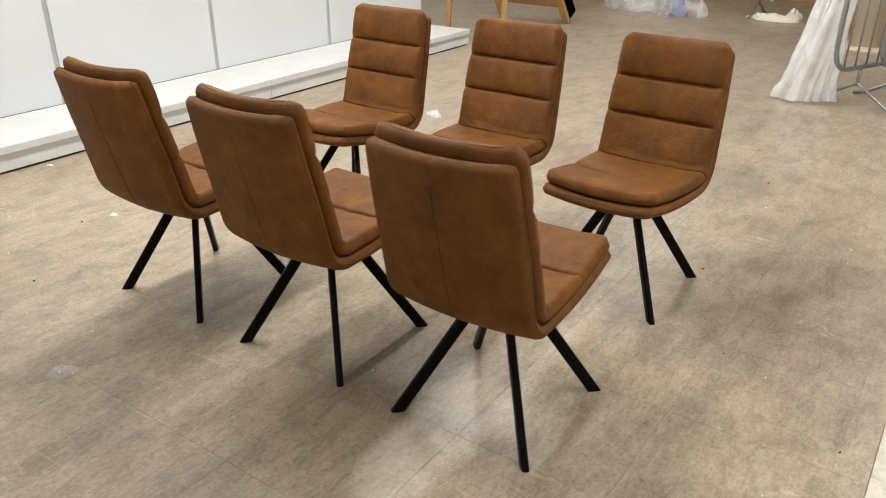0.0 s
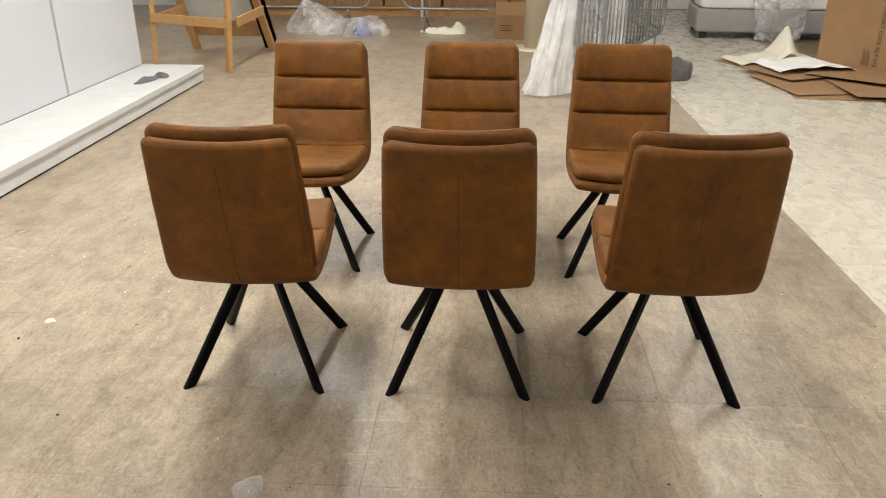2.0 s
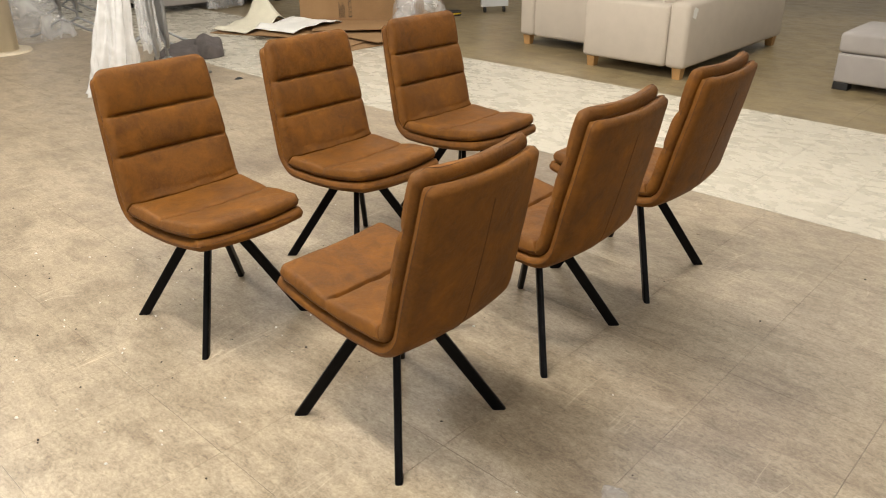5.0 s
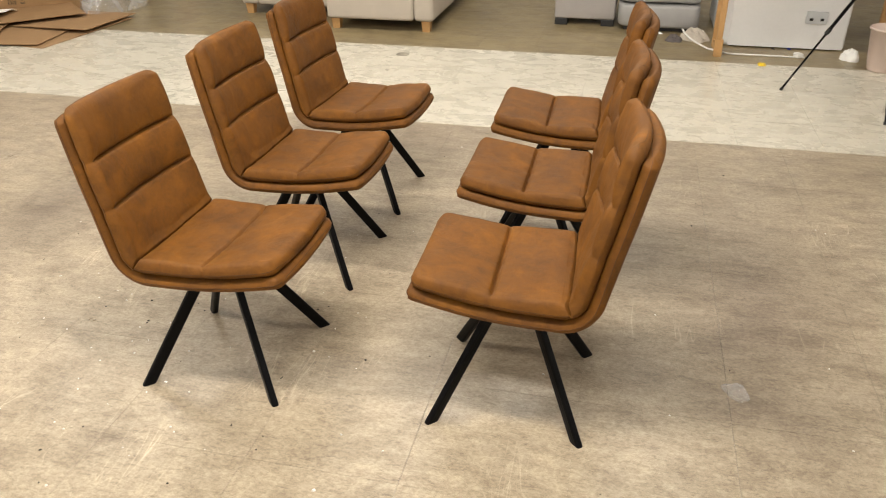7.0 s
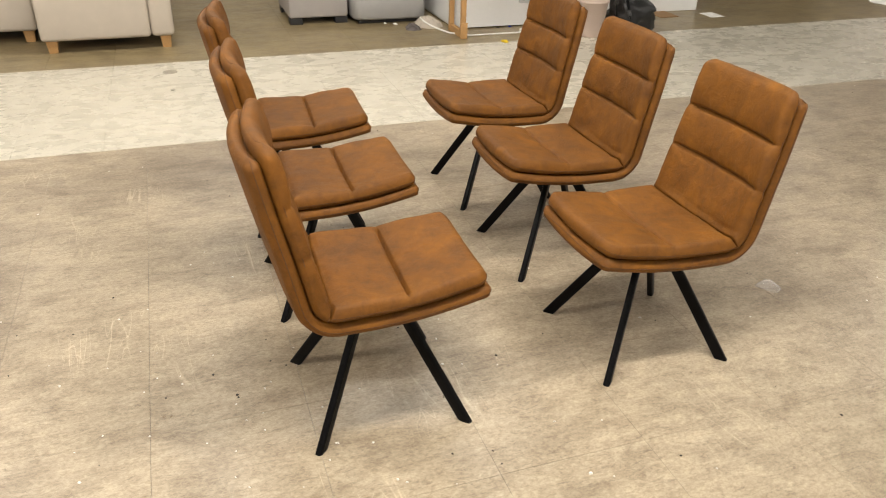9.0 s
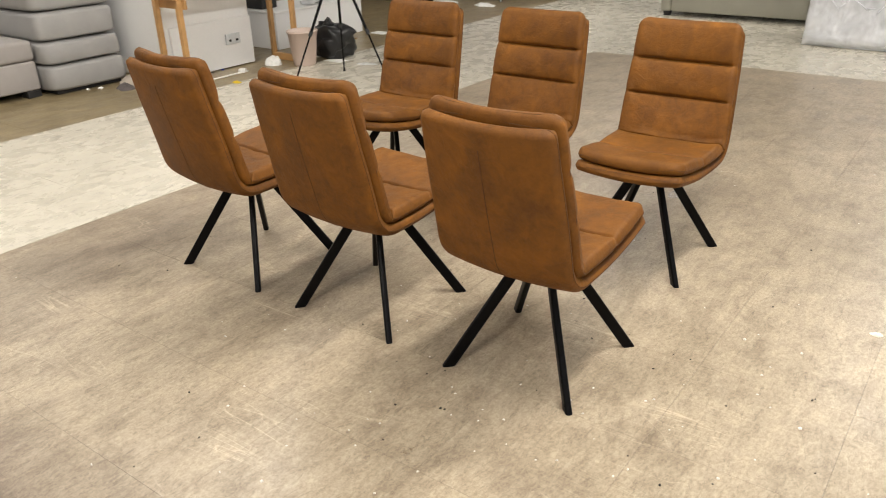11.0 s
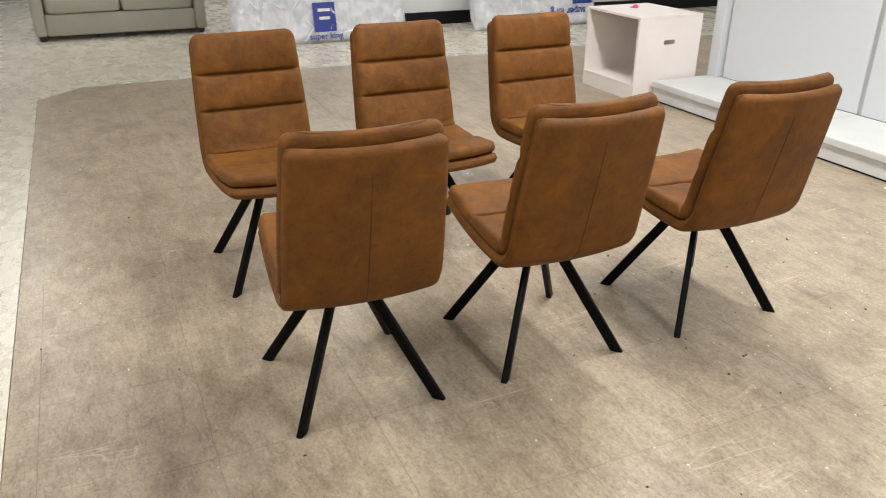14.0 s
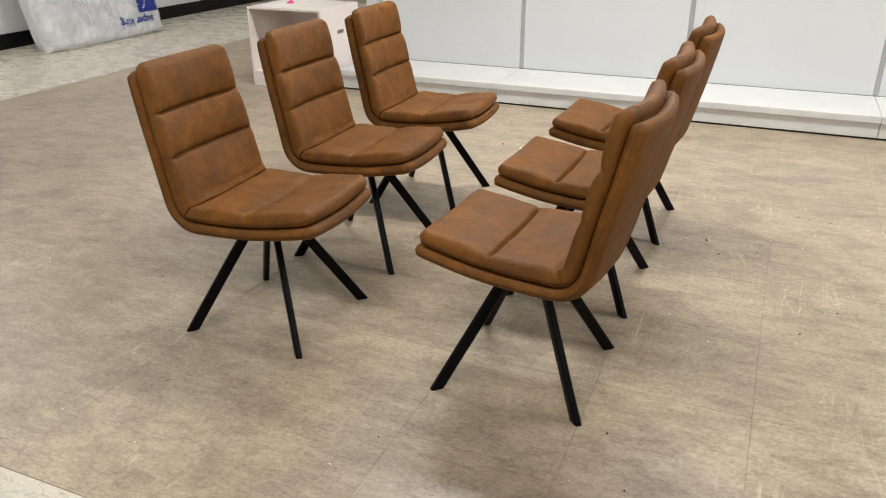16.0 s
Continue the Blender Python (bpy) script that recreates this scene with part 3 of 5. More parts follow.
def film_mat(name, col=(0.9, 0.92, 0.95), clear=0.66, rough=0.12, crinkle=0.0, patchy=0.2):
    m, nt, b = mat(name, rough)
    b.inputs["Base Color"].default_value = (*col, 1)
    v = coords(nt)
    f = noise_fac(nt, v, 5, 2, 0.5, 0.9)
    if crinkle:
        hgt = None
        for rot, sc, amt in ((0.5, (5, 5, 2.0), 1.0), (-0.7, (11, 11, 4.5), 0.40), (1.2, (22, 22, 12), 0.06)):
            n = noise_fac(nt, coords(nt, sc, (0, rot, 0)), 1.0, 3, 0.55, 1.2)
            a = nt.nodes.new("ShaderNodeMath")
            a.operation = "SUBTRACT"
            a.inputs[1].default_value = 0.5
            nt.links.new(n, a.inputs[0])
            ab = nt.nodes.new("ShaderNodeMath")
            ab.operation = "ABSOLUTE"
            nt.links.new(a.outputs[0], ab.inputs[0])
            ad = nt.nodes.new("ShaderNodeMath")
            ad.operation = "MULTIPLY_ADD"
            ad.inputs[1].default_value = -amt
            nt.links.new(ab.outputs[0], ad.inputs[0])
            if hgt is None:
                ad.inputs[2].default_value = 1.0
            else:
                nt.links.new(hgt, ad.inputs[2])
            hgt = ad.outputs[0]
        bump(nt, b, hgt, 1.0, crinkle)
        b.inputs["Specular IOR Level"].default_value = 0.9
    else:
        bump(nt, b, f, 0.7, 0.014)
    tr = nt.nodes.new("ShaderNodeBsdfTransparent")
    mx = nt.nodes.new("ShaderNodeMixShader")
    fac = nd(nt, "ShaderNodeMapRange")
    fac.inputs["From Min"].default_value, fac.inputs["From Max"].default_value = 0.3, 0.7
    fac.inputs["To Min"].default_value, fac.inputs["To Max"].default_value = min(0.95, clear + patchy), max(0.03, clear - patchy)
    nt.links.new(f, fac.inputs["Value"])
    nt.links.new(fac.outputs[0], mx.inputs[0])
    nt.links.new(b.outputs[0], mx.inputs[1])
    nt.links.new(tr.outputs[0], mx.inputs[2])
    nt.links.new(mx.outputs[0], nt.nodes["Material Output"].inputs["Surface"])
    return m


FILM = film_mat("clear_plastic_film", (0.93, 0.94, 0.96), 0.76, 0.07, 0.014, 0.20)
FILM_MILK = film_mat("milky_plastic_film", (0.95, 0.955, 0.96), 0.42, 0.10, 0.007, 0.13)
BLUE = plain("royal_blue_print", (0.012, 0.035, 0.30), 0.4)
DARK_CLOTH = plain("dark_grey_cloth", (0.11, 0.095, 0.092), 0.95, 0, 0.3, 14, 300, 0.003)
SOCK_GREY = plain("grey_wool", (0.13, 0.13, 0.135), 0.95, 0, 0.25, 25, 300, 0.002)
PAPER = plain("white_packing_foam", (0.83, 0.83, 0.80), 0.7, 0, 0.05, 6, 80, 0.0008)
CREAM_FOAM = plain("cream_packing_foam", (0.80, 0.76, 0.62), 0.75, 0, 0.08, 8, 80, 0.0008)
BIN_M = plain("beige_plastic", (0.60, 0.48, 0.42), 0.45, 0, 0.05, 8, 120, 0.0003)
BIN_BAG = plain("black_bin_liner", (0.012, 0.012, 0.013), 0.3, 0, 0.2, 20, 60, 0.004)
RED = plain("red_print", (0.55, 0.02, 0.03), 0.5)
YELLOW = plain("yellow_print", (0.75, 0.52, 0.02), 0.5)
PINK = plain("pink_plastic", (0.75, 0.04, 0.25), 0.45)
INK = plain("dark_print_ink", (0.05, 0.035, 0.02), 0.7)
WALNUT = plain("dark_wood", (0.12, 0.05, 0.02), 0.5, 0, 0.2, 20, 80)
VELVET = plain("black_backdrop_cloth", (0.003, 0.003, 0.003), 0.98, 0, 0.3, spec=0.0)
SILVER = plain("silver_plastic", (0.55, 0.56, 0.58), 0.35)
GREEN = plain("green_plastic", (0.08, 0.45, 0.12), 0.5)
CABLE = plain("white_cable", (0.75, 0.74, 0.70), 0.5)


def text(name, body, size, m, material, parent, extrude=0.0004):
    cu = bpy.data.curves.new(name, "FONT")
    cu.body, cu.size, cu.extrude, cu.offset = body, size, extrude, size * 0.02
    cu.align_x, cu.align_y = "CENTER", "CENTER"
    tmp = bpy.data.objects.new(name, cu)
    scene.collection.objects.link(tmp)
    me = bpy.data.meshes.new_from_object(tmp.evaluated_get(bpy.context.evaluated_depsgraph_get()))
    bpy.data.objects.remove(tmp)
    me.materials.clear()
    me.materials.append(material)
    ob = new(name, me)
    ob.parent = parent
    ob.matrix_local = m
    return ob


# ---- sofas ----
def sofa(name, m, w, d, arm_h, back_h, fabric, leg_mat, label, seats=2, leg_h=0.09, back_cushions=True, buttons=False, arm_w=0.16, seat_z=0.40, foot=0.05):
    s = thing(name, m, label, "sofa")
    h = w / 2
    part("base", boxb(-h + arm_w, h - arm_w, -d / 2 + 0.03, d / 2 - 0.02, leg_h, seat_z - 0.13, 0.015, 3), fabric, s, "", True)
    part("backrest", boxb(-h + 0.004, h - 0.004, -d / 2, -d / 2 + 0.17, leg_h, back_h, 0.035, 4), fabric, s, "", True)
    for sx in (-1, 1):
        x0, x1 = sorted((sx * h, sx * (h - arm_w)))
        part("arm", boxb(x0, x1, -d / 2 + 0.172, d / 2, leg_h, arm_h, 0.03, 4), fabric, s, "", True)
    sw = (w - 2 * arm_w - 0.01) / seats
    for i in range(seats):
        x0 = -h + arm_w + 0.005 + i * sw
        part("seat_cushion", cush(x0, x0 + sw, -d / 2 + 0.18, d / 2 + 0.01, seat_z - 0.13, seat_z + 0.03, 0.22, 0.1, i + 1.0, 0.004), fabric, s, "", True)
        if back_cushions:
            bc = part("back_cushion", cush(x0, x0 + sw, -0.09, 0.09, 0, 0.46, 0.3, 0.0, i + 3.0, 0.012), fabric, s, "", True)
            bc.matrix_local = pose(0, -d / 2 + 0.27, seat_z + 0.02, 12, 0, 0)
            if buttons:
                for bx in (0.25, 0.5, 0.75):
                    bm = bmesh.new()
                    bmesh.ops.create_uvsphere(bm, u_segments=10, v_segments=6, radius=0.013)
                    b = part("button", bm, fabric, bc, "", True)
                    b.matrix_local = pose(x0 + sw * bx, 0.088, 0.26)
    for fx in (-1, 1):
        for fy in (-1, 1):
            bm = bmesh.new()
            bmesh.ops.create_cone(bm, cap_ends=True, segments=4, radius1=foot * 0.62, radius2=foot * 0.8, depth=leg_h, matrix=pose(fx * (h - 0.07), fy * (d / 2 - 0.07), leg_h / 2, 0, 0, 45))
            part("leg", bm, leg_mat, s, "short wooden leg")
    return s


s1 = sofa("cream_sofa", pose(3.14, 3.79, 0), 2.0, 0.95, 0.575, 0.60, FABRIC_CREAM, PINE, "cream fabric sofa with short pale wooden legs", 2, 0.09, True, False, 0.15, 0.40, 0.07)
tag = part("size_tag", boxb(-0.03, 0.03, -0.001, 0.001, -0.04, 0.04, 0.0), PAPER, s1, "small white card tag")
tag.matrix_local = pose(-0.90, -0.478, 0.52, 0, 20, 0)
s2 = sofa("cream_sofa", pose(3.55, 4.80, 0, 0, 0, 180), 2.0, 0.95, 0.62, 0.72, FABRIC_CREAM, PINE, "cream fabric sofa with buttoned back cushions", 2, 0.09, True, True, 0.16, 0.42, 0.07)
s3 = sofa("sage_sofa", pose(-0.80, -4.62, 0), 1.72, 0.9, 0.60, 0.82, LEATHER_SAGE, BLACK_PLASTIC, "sage grey leather two seater sofa by the wall", 2, 0.05, True, False, 0.12, 0.40, 0.07)
s4 = sofa("white_sofa", pose(2.05, -5.3, 0, 0, 0, 186), 1.5, 0.85, 0.62, 0.8, PAPER, WALNUT, "white fabric sofa on dark tapered wooden legs", 2, 0.14, True, False, 0.13, 0.42, 0.05)

# grey ottoman and recliner
o = thing("grey_ottoman", pose(3.02, 2.09, 0), "grey fabric storage ottoman on black plastic feet", "ottoman")
part("body", boxb(-0.33, 0.33, -0.26, 0.26, 0.055, 0.275, 0.018, 3), FABRIC_GREY, o, "", True)
part("lid", boxb(-0.335, 0.335, -0.265, 0.265, 0.278, 0.43, 0.03, 4), FABRIC_GREY, o, "padded grey lid", True)
for fx in (-0.27, 0.27):
    for fy in (-0.2, 0.2):
        part("foot", boxb(fx - 0.055, fx + 0.055, fy - 0.055, fy + 0.055, 0, 0.055, 0.004), BLACK_PLASTIC, o)
o = thing("recliner_chair", pose(2.98, 1.47, 0), "grey leather recliner armchair with stacked padded sections", "armchair")
part("base", boxb(-0.36, 0.36, -0.28, 0.28, 0, 0.03, 0.004), BLACK_PLASTIC, o)
for i, (a, b) in enumerate(((0.025, 0.225), (0.23, 0.40), (0.405, 0.62), (0.625, 0.90), (0.905, 1.1))):
    part("padding", cush(-0.42 + 0.02 * i, 0.42, -0.34, 0.335, a, b, 0.22, 0.05, i * 1.3, 0.006), LEATHER_GREY, o, "", True)


# ---- partition with shelf, cabinet and clutter ----
tagged(ob_from("wall_partition", boxb(2.23, 3.3, 0.07, 1.0, 0, 2.6, 0.03, 3), WALL_M), "white painted partition wall beside the walkway", "wall", kind="structure")
tagged(ob_from("wall_panel", boxb(2.205, 2.228, 0.09, 0.93, 0.01, 0.42, 0.003), WALL_M), "white painted board fixed low on the partition", "wall panel", kind="structure")
so = thing("wall_socket", pose(2.188, 0.32, 0.25), "white double wall socket on the board", "socket")
part("plate", boxb(-0.007, 0.016, -0.075, 0.075, -0.045, 0.045, 0.003), WHITE, so)
for sy in (-0.038, 0.038):
    part("switch", boxb(-0.012, -0.0075, sy - 0.008, sy + 0.008, 0.015, 0.032, 0.001), WHITE, so)
    part("pin_holes", boxb(-0.0082, -0.0072, sy - 0.012, sy + 0.012, -0.022, -0.002, 0.0), DARK_GAP, so)


def shelf_rack():
    r = thing("wooden_rack", pose(0, 0, 0), "pine ladder frame rack with one long shelf", "rack")
    for y in (1.03, -0.14):
        for x in (1.90, 2.19):
            part("post", boxb(x - 0.02, x + 0.02, y - 0.02, y + 0.02, 0.03 if x < 2 else 0.0, 2.0, 0.003), PINE, r)
        part("foot_block", boxb(1.865, 1.879, y - 0.03, y + 0.03, 0, 0.13, 0.003), PINE, r)
        part("foot_rail", boxb(1.921, 2.169, y - 0.017, y + 0.017, 0.0, 0.06, 0.003), PINE, r)
        part("rung", boxb(1.85, 2.24, y - 0.045, y - 0.021, 0.60, 0.67, 0.003), PINE, r)
    part("shelf", boxb(1.88, 2.13, -0.22, 1.08, 0.672, 0.70, 0.003), PINE, r)
    return r


shelf_rack()
tagged(ob_from("white_box", boxb(1.93, 2.11, 0.35, 0.82, 0.701, 0.95, 0.006), PAPER), "white carton lying on the pine shelf", "box")
tagged(ob_from("papers", boxb(1.92, 2.08, -0.20, 0.2, 0.701, 0.708, 0.001), PAPER), "sheets of white paper on the pine shelf", "paper")
tagged(ob_from("green_holder", boxb(1.93, 2.0, -0.18, 0.02, 0.7085, 0.735, 0.004), GREEN), "green plastic tray on the papers", "tray")
tagged(ob_from("black_stapler", boxb(2.0, 2.05, -0.05, 0.12, 0.7085, 0.75, 0.006), BLACK_PLASTIC), "black office stapler on the papers", "stapler")

cb = thing("white_cabinet", pose(2.75, -1.05, 0), "low white cabinet behind the pine rack", "cabinet")
part("body", boxb(-0.3, 0.3, -0.62, 0.62, 0, 0.34, 0.006), WALL_M, cb)
part("top", boxb(-0.31, 0.31, -0.63, 0.63, 0.3405, 0.36, 0.004), WALL_M, cb)
rt = thing("router", pose(2.54, -1.0, 0.361, 0, 0, 20), "silver rounded router on the white cabinet", "router")
part("body", cush(-0.08, 0.08, -0.11, 0.11, 0, 0.045, 0.5), SILVER, rt, "", True)
part("front_strip", boxb(-0.083, -0.079, -0.05, 0.05, 0.015, 0.025, 0.0), BLACK_PLASTIC, rt)
tagged(ob_from("black_case", boxb(2.68, 3.02, -0.68, -0.48, 0.361, 0.48, 0.015, 3), BLACK_PLASTIC), "black plastic case on the white cabinet", "case")

# waste bin
bn = thing("waste_bin", pose(1.735, -0.08, 0), "beige plastic waste bin beside the rack", "bin")
bm = bmesh.new()
prof = [(r * 1.06, z * 1.04) for r, z in [(0.088, 0.0), (0.092, 0.012), (0.096, 0.05), (0.099, 0.055), (0.122, 0.27), (0.129, 0.272), (0.131, 0.285), (0.126, 0.29), (0.119, 0.285), (0.092, 0.02)]]
rings = [[bm.verts.new((r * math.cos(a), r * math.sin(a), z)) for a in (2 * math.pi * k / 32 for k in range(32))] for r, z in prof]
for a, b in zip(rings, rings[1:]):
    for k in range(32):
        bm.faces.new((a[k], a[(k + 1) % 32], b[(k + 1) % 32], b[k]))
bm.faces.new(rings[0][::-1])
bm.faces.new(rings[-1])
part("bin_body", bm, BIN_M, bn, "", True)
bgg = thing("bin_bag", pose(1.72, -0.47, 0), "full black plastic bin bag on the walkway edge", "bag")
part("sack", superbox(bmesh.new(), -0.15, 0.21, -0.18, 0.17, 0.0, 0.29, 0.55, 48, 26, 0.0, 3.3, 0.05), BIN_BAG, bgg, "", True)
part("knot", crumple(0.06, 0.06, 0.12, 8.1, 24, 1.6, 9.0), BIN_BAG, bgg, "", True).matrix_local = pose(0.02, 0.05, 0.26)

# tripod
tp = thing("tripod", pose(0, 0, 0), "black camera tripod with three thin spread legs", "tripod")
apex = Vector((0.98, 0.22, 0.95))
for fx, fy in ((1.10, 0.68), (0.52, 0.18), (1.23, -0.05)):
    foot = Vector((fx, fy, 0.0))
    lg = part("leg", tube(bmesh.new(), [foot.lerp(apex, 0.42), apex + (foot - apex).normalized() * 0.03], 0.011, 10), BLACK, tp)
    part("lower_leg", tube(bmesh.new(), [foot, foot.lerp(apex, 0.42)], 0.007, 8), BLACK, lg, "thin black lower tube")
    part("clamp", tube(bmesh.new(), [foot.lerp(apex, 0.41), foot.lerp(apex, 0.445)], 0.015, 10), BLACK_PLASTIC, lg)
    part("rubber_foot", tube(bmesh.new(), [foot, foot.lerp(apex, 0.018)], 0.011, 8), BLACK_PLASTIC, lg)
part("centre_column", tube(bmesh.new(), [apex - Vector((0, 0, 0.2)), apex + Vector((0, 0, 0.5))], 0.013, 10), BLACK, tp)
part("head", boxb(0.94, 1.02, 0.18, 0.26, 1.44, 1.54, 0.01), BLACK_PLASTIC, tp)

# clutter on the floor here
heap("beige_cloth", 2.42, 1.17, 0.16, 0.11, 0.10, FABRIC_CREAM, 2.2, "crumpled beige cloth on the floor by the recliner", "cloth", 20, -0.004, 1.2, 8)
heap("patterned_rag", 2.33, 1.33, 0.10, 0.07, 0.05, DARK_CLOTH, 7.7, "small dark patterned rag on the floor", "rag", 0, -0.004, 1.2, 12, 30)
tagged(ob_from("power_cable", tube(bmesh.new(), [(2.3 - 0.35 * math.sin(min(1, t / 9) * 1.57) + (0.1 if t > 20 else 0), 1.28 - 0.045 * t + 0.03 * math.sin(t * 0.9), 0.007 + (0.09 * max(0, 1 - t / 4))) for t in range(0, 20)], 0.0075, 8), CABLE, None, True), "white power cable lying along the floor", "cable")
pl = thing("extension_plug", pose(1.97, 0.44, -0.001, 0, 0, 30), "white moulded plug at the cable end", "plug")
part("body", boxb(-0.03, 0.03, -0.025, 0.025, 0, 0.035, 0.008, 3), CABLE, pl)
heap("yellow_wrapper", 1.70, 0.73, 0.045, 0.03, 0.022, YELLOW, 3.1, "small crumpled yellow wrapper on the floor", "litter", 0, 0, 1, 20, 20)
heap("crumpled_paper", 1.98, 0.08, 0.075, 0.06, 0.11, PAPER, 5.3, "ball of crumpled white paper by the bin", "paper", 0, -0.004, 1.6, 14, 26)
heap("foil_scrap", 1.25, -0.36, 0.09, 0.05, 0.02, FILM_MILK, 5.9, "flat plastic scrap under the tripod foot", "litter", 15, 0, 1, 14, 24)
tagged(ob_from("paper_sheet", boxb(1.5, 1.7, -0.40, -0.28, 0.001, 0.003, 0.0), PAPER), "white sheet of paper on the walkway", "paper")
tagged(ob_from("paper_sheet", boxb(2.1, 2.3, -1.75, -1.6, 0.0, 0.003, 0.0), PAPER), "white sheet of paper on the brown floor", "paper")
tagged(ob_from("cardboard_scrap", boxb(2.2, 2.6, -1.3, -1.1, 0.0, 0.006, 0.0), CARD), "torn brown cardboard scrap on the floor", "cardboard")

# backdrop, bed
bd = thing("photo_backdrop", pose(4.08, -3.78, 0), "black cloth photo backdrop hanging to the floor", "backdrop")
bm = bmesh.new()
cols = []
for i in range(61):
    x = -1.0 + 2.0 * i / 60
    y = 0.025 * math.sin(i * 0.9) + 0.015 * math.sin(i * 2.3)
    cols.append([bm.verts.new((x, y, 0.0)), bm.verts.new((x, y * 0.5, 2.2)), bm.verts.new((x, y * 0.5 - 0.02, 2.2)), bm.verts.new((x, y - 0.02, 0.0))])
for a, b in zip(cols, cols[1:]):
    for k in range(4):
        bm.faces.new((a[k], b[k], b[(k + 1) % 4], a[(k + 1) % 4]))
part("cloth", bm, VELVET, bd, "", True)
part("cross_bar", tube(bmesh.new(), [(-1.05, 0, 2.21), (1.05, 0, 2.21)], 0.015, 10), BLACK, bd)

STRIPE, nt, b_ = mat("striped_ticking", 0.85)
wv = nd(nt, "ShaderNodeTexWave", Scale=9.0)
wv.bands_direction = "X"
nt.links.new(coords(nt), wv.inputs["Vector"])
nt.links.new(ramp(nt, wv.outputs[0], [(0.55, (0.72, 0.68, 0.72)), (0.7, (0.25, 0.2, 0.26))]), b_.inputs["Base Color"])
bed = thing("folding_bed", pose(2.75, -4.55, 0, 0, 0, 12), "folding metal bed frame with a striped mattress", "bed")
part("mattress", cush(-0.45, 0.45, -0.12, 0.12, 0.24, 1.1, 0.2), STRIPE, bed, "striped ticking mattress stood on edge", True)
part("frame_rail", tube(bmesh.new(), [(-0.55, 0.22, 0.2), (0.62, 0.22, 0.2), (0.70, 0.22, 0.28), (0.70, 0.22, 0.9)], 0.018, 10), STEEL, bed, "", True)
for x in (-0.35, 0.52):
    part("leg", tube(bmesh.new(), [(x, 0.22, 0.2), (x, 0.3, 0.0)], 0.015, 10), STEEL, bed)
    part("back_leg", tube(bmesh.new(), [(x, 0.22, 0.2), (x, -0.2, 0.0)], 0.015, 10), STEEL, bed)
part("support", boxb(-0.5, 0.5, -0.13, 0.215, 0.215, 0.235, 0.0), STEEL, bed)
heap("white_scrap", 2.3, -3.9, 0.16, 0.07, 0.05, PAPER, 9.9, "crumpled white plastic scrap on the floor", "litter", 0, 0, 1, 8, 26)
heap("white_scrap", 3.0, -4.0, 0.2, 0.1, 0.03, PAPER, 4.9, "flat white packing scrap by the bed", "litter", 0, 0, 1, 8, 26)
heap("white_scrap", 1.05, -5.5, 0.12, 0.06, 0.05, PAPER, 1.9, "crumpled white scrap on the walkway", "litter", 0, 0, 1, 8, 26)


# ---- mattresses and white box by the south wall ----
MATT = film_mat("wrapped_mattress_film", (0.86, 0.88, 0.92), 0.30, 0.14, 0.024)
CREASE_GLINT = plain("film_crease_glint", (0.88, 0.90, 0.94), 0.12, 0, 0.03, 9, 90, 0.0002, 0.9)
MATT_CLOTH = plain("quilted_white_ticking", (0.74, 0.76, 0.80), 0.8, 0, 0.06, 8, 120, 0.002)


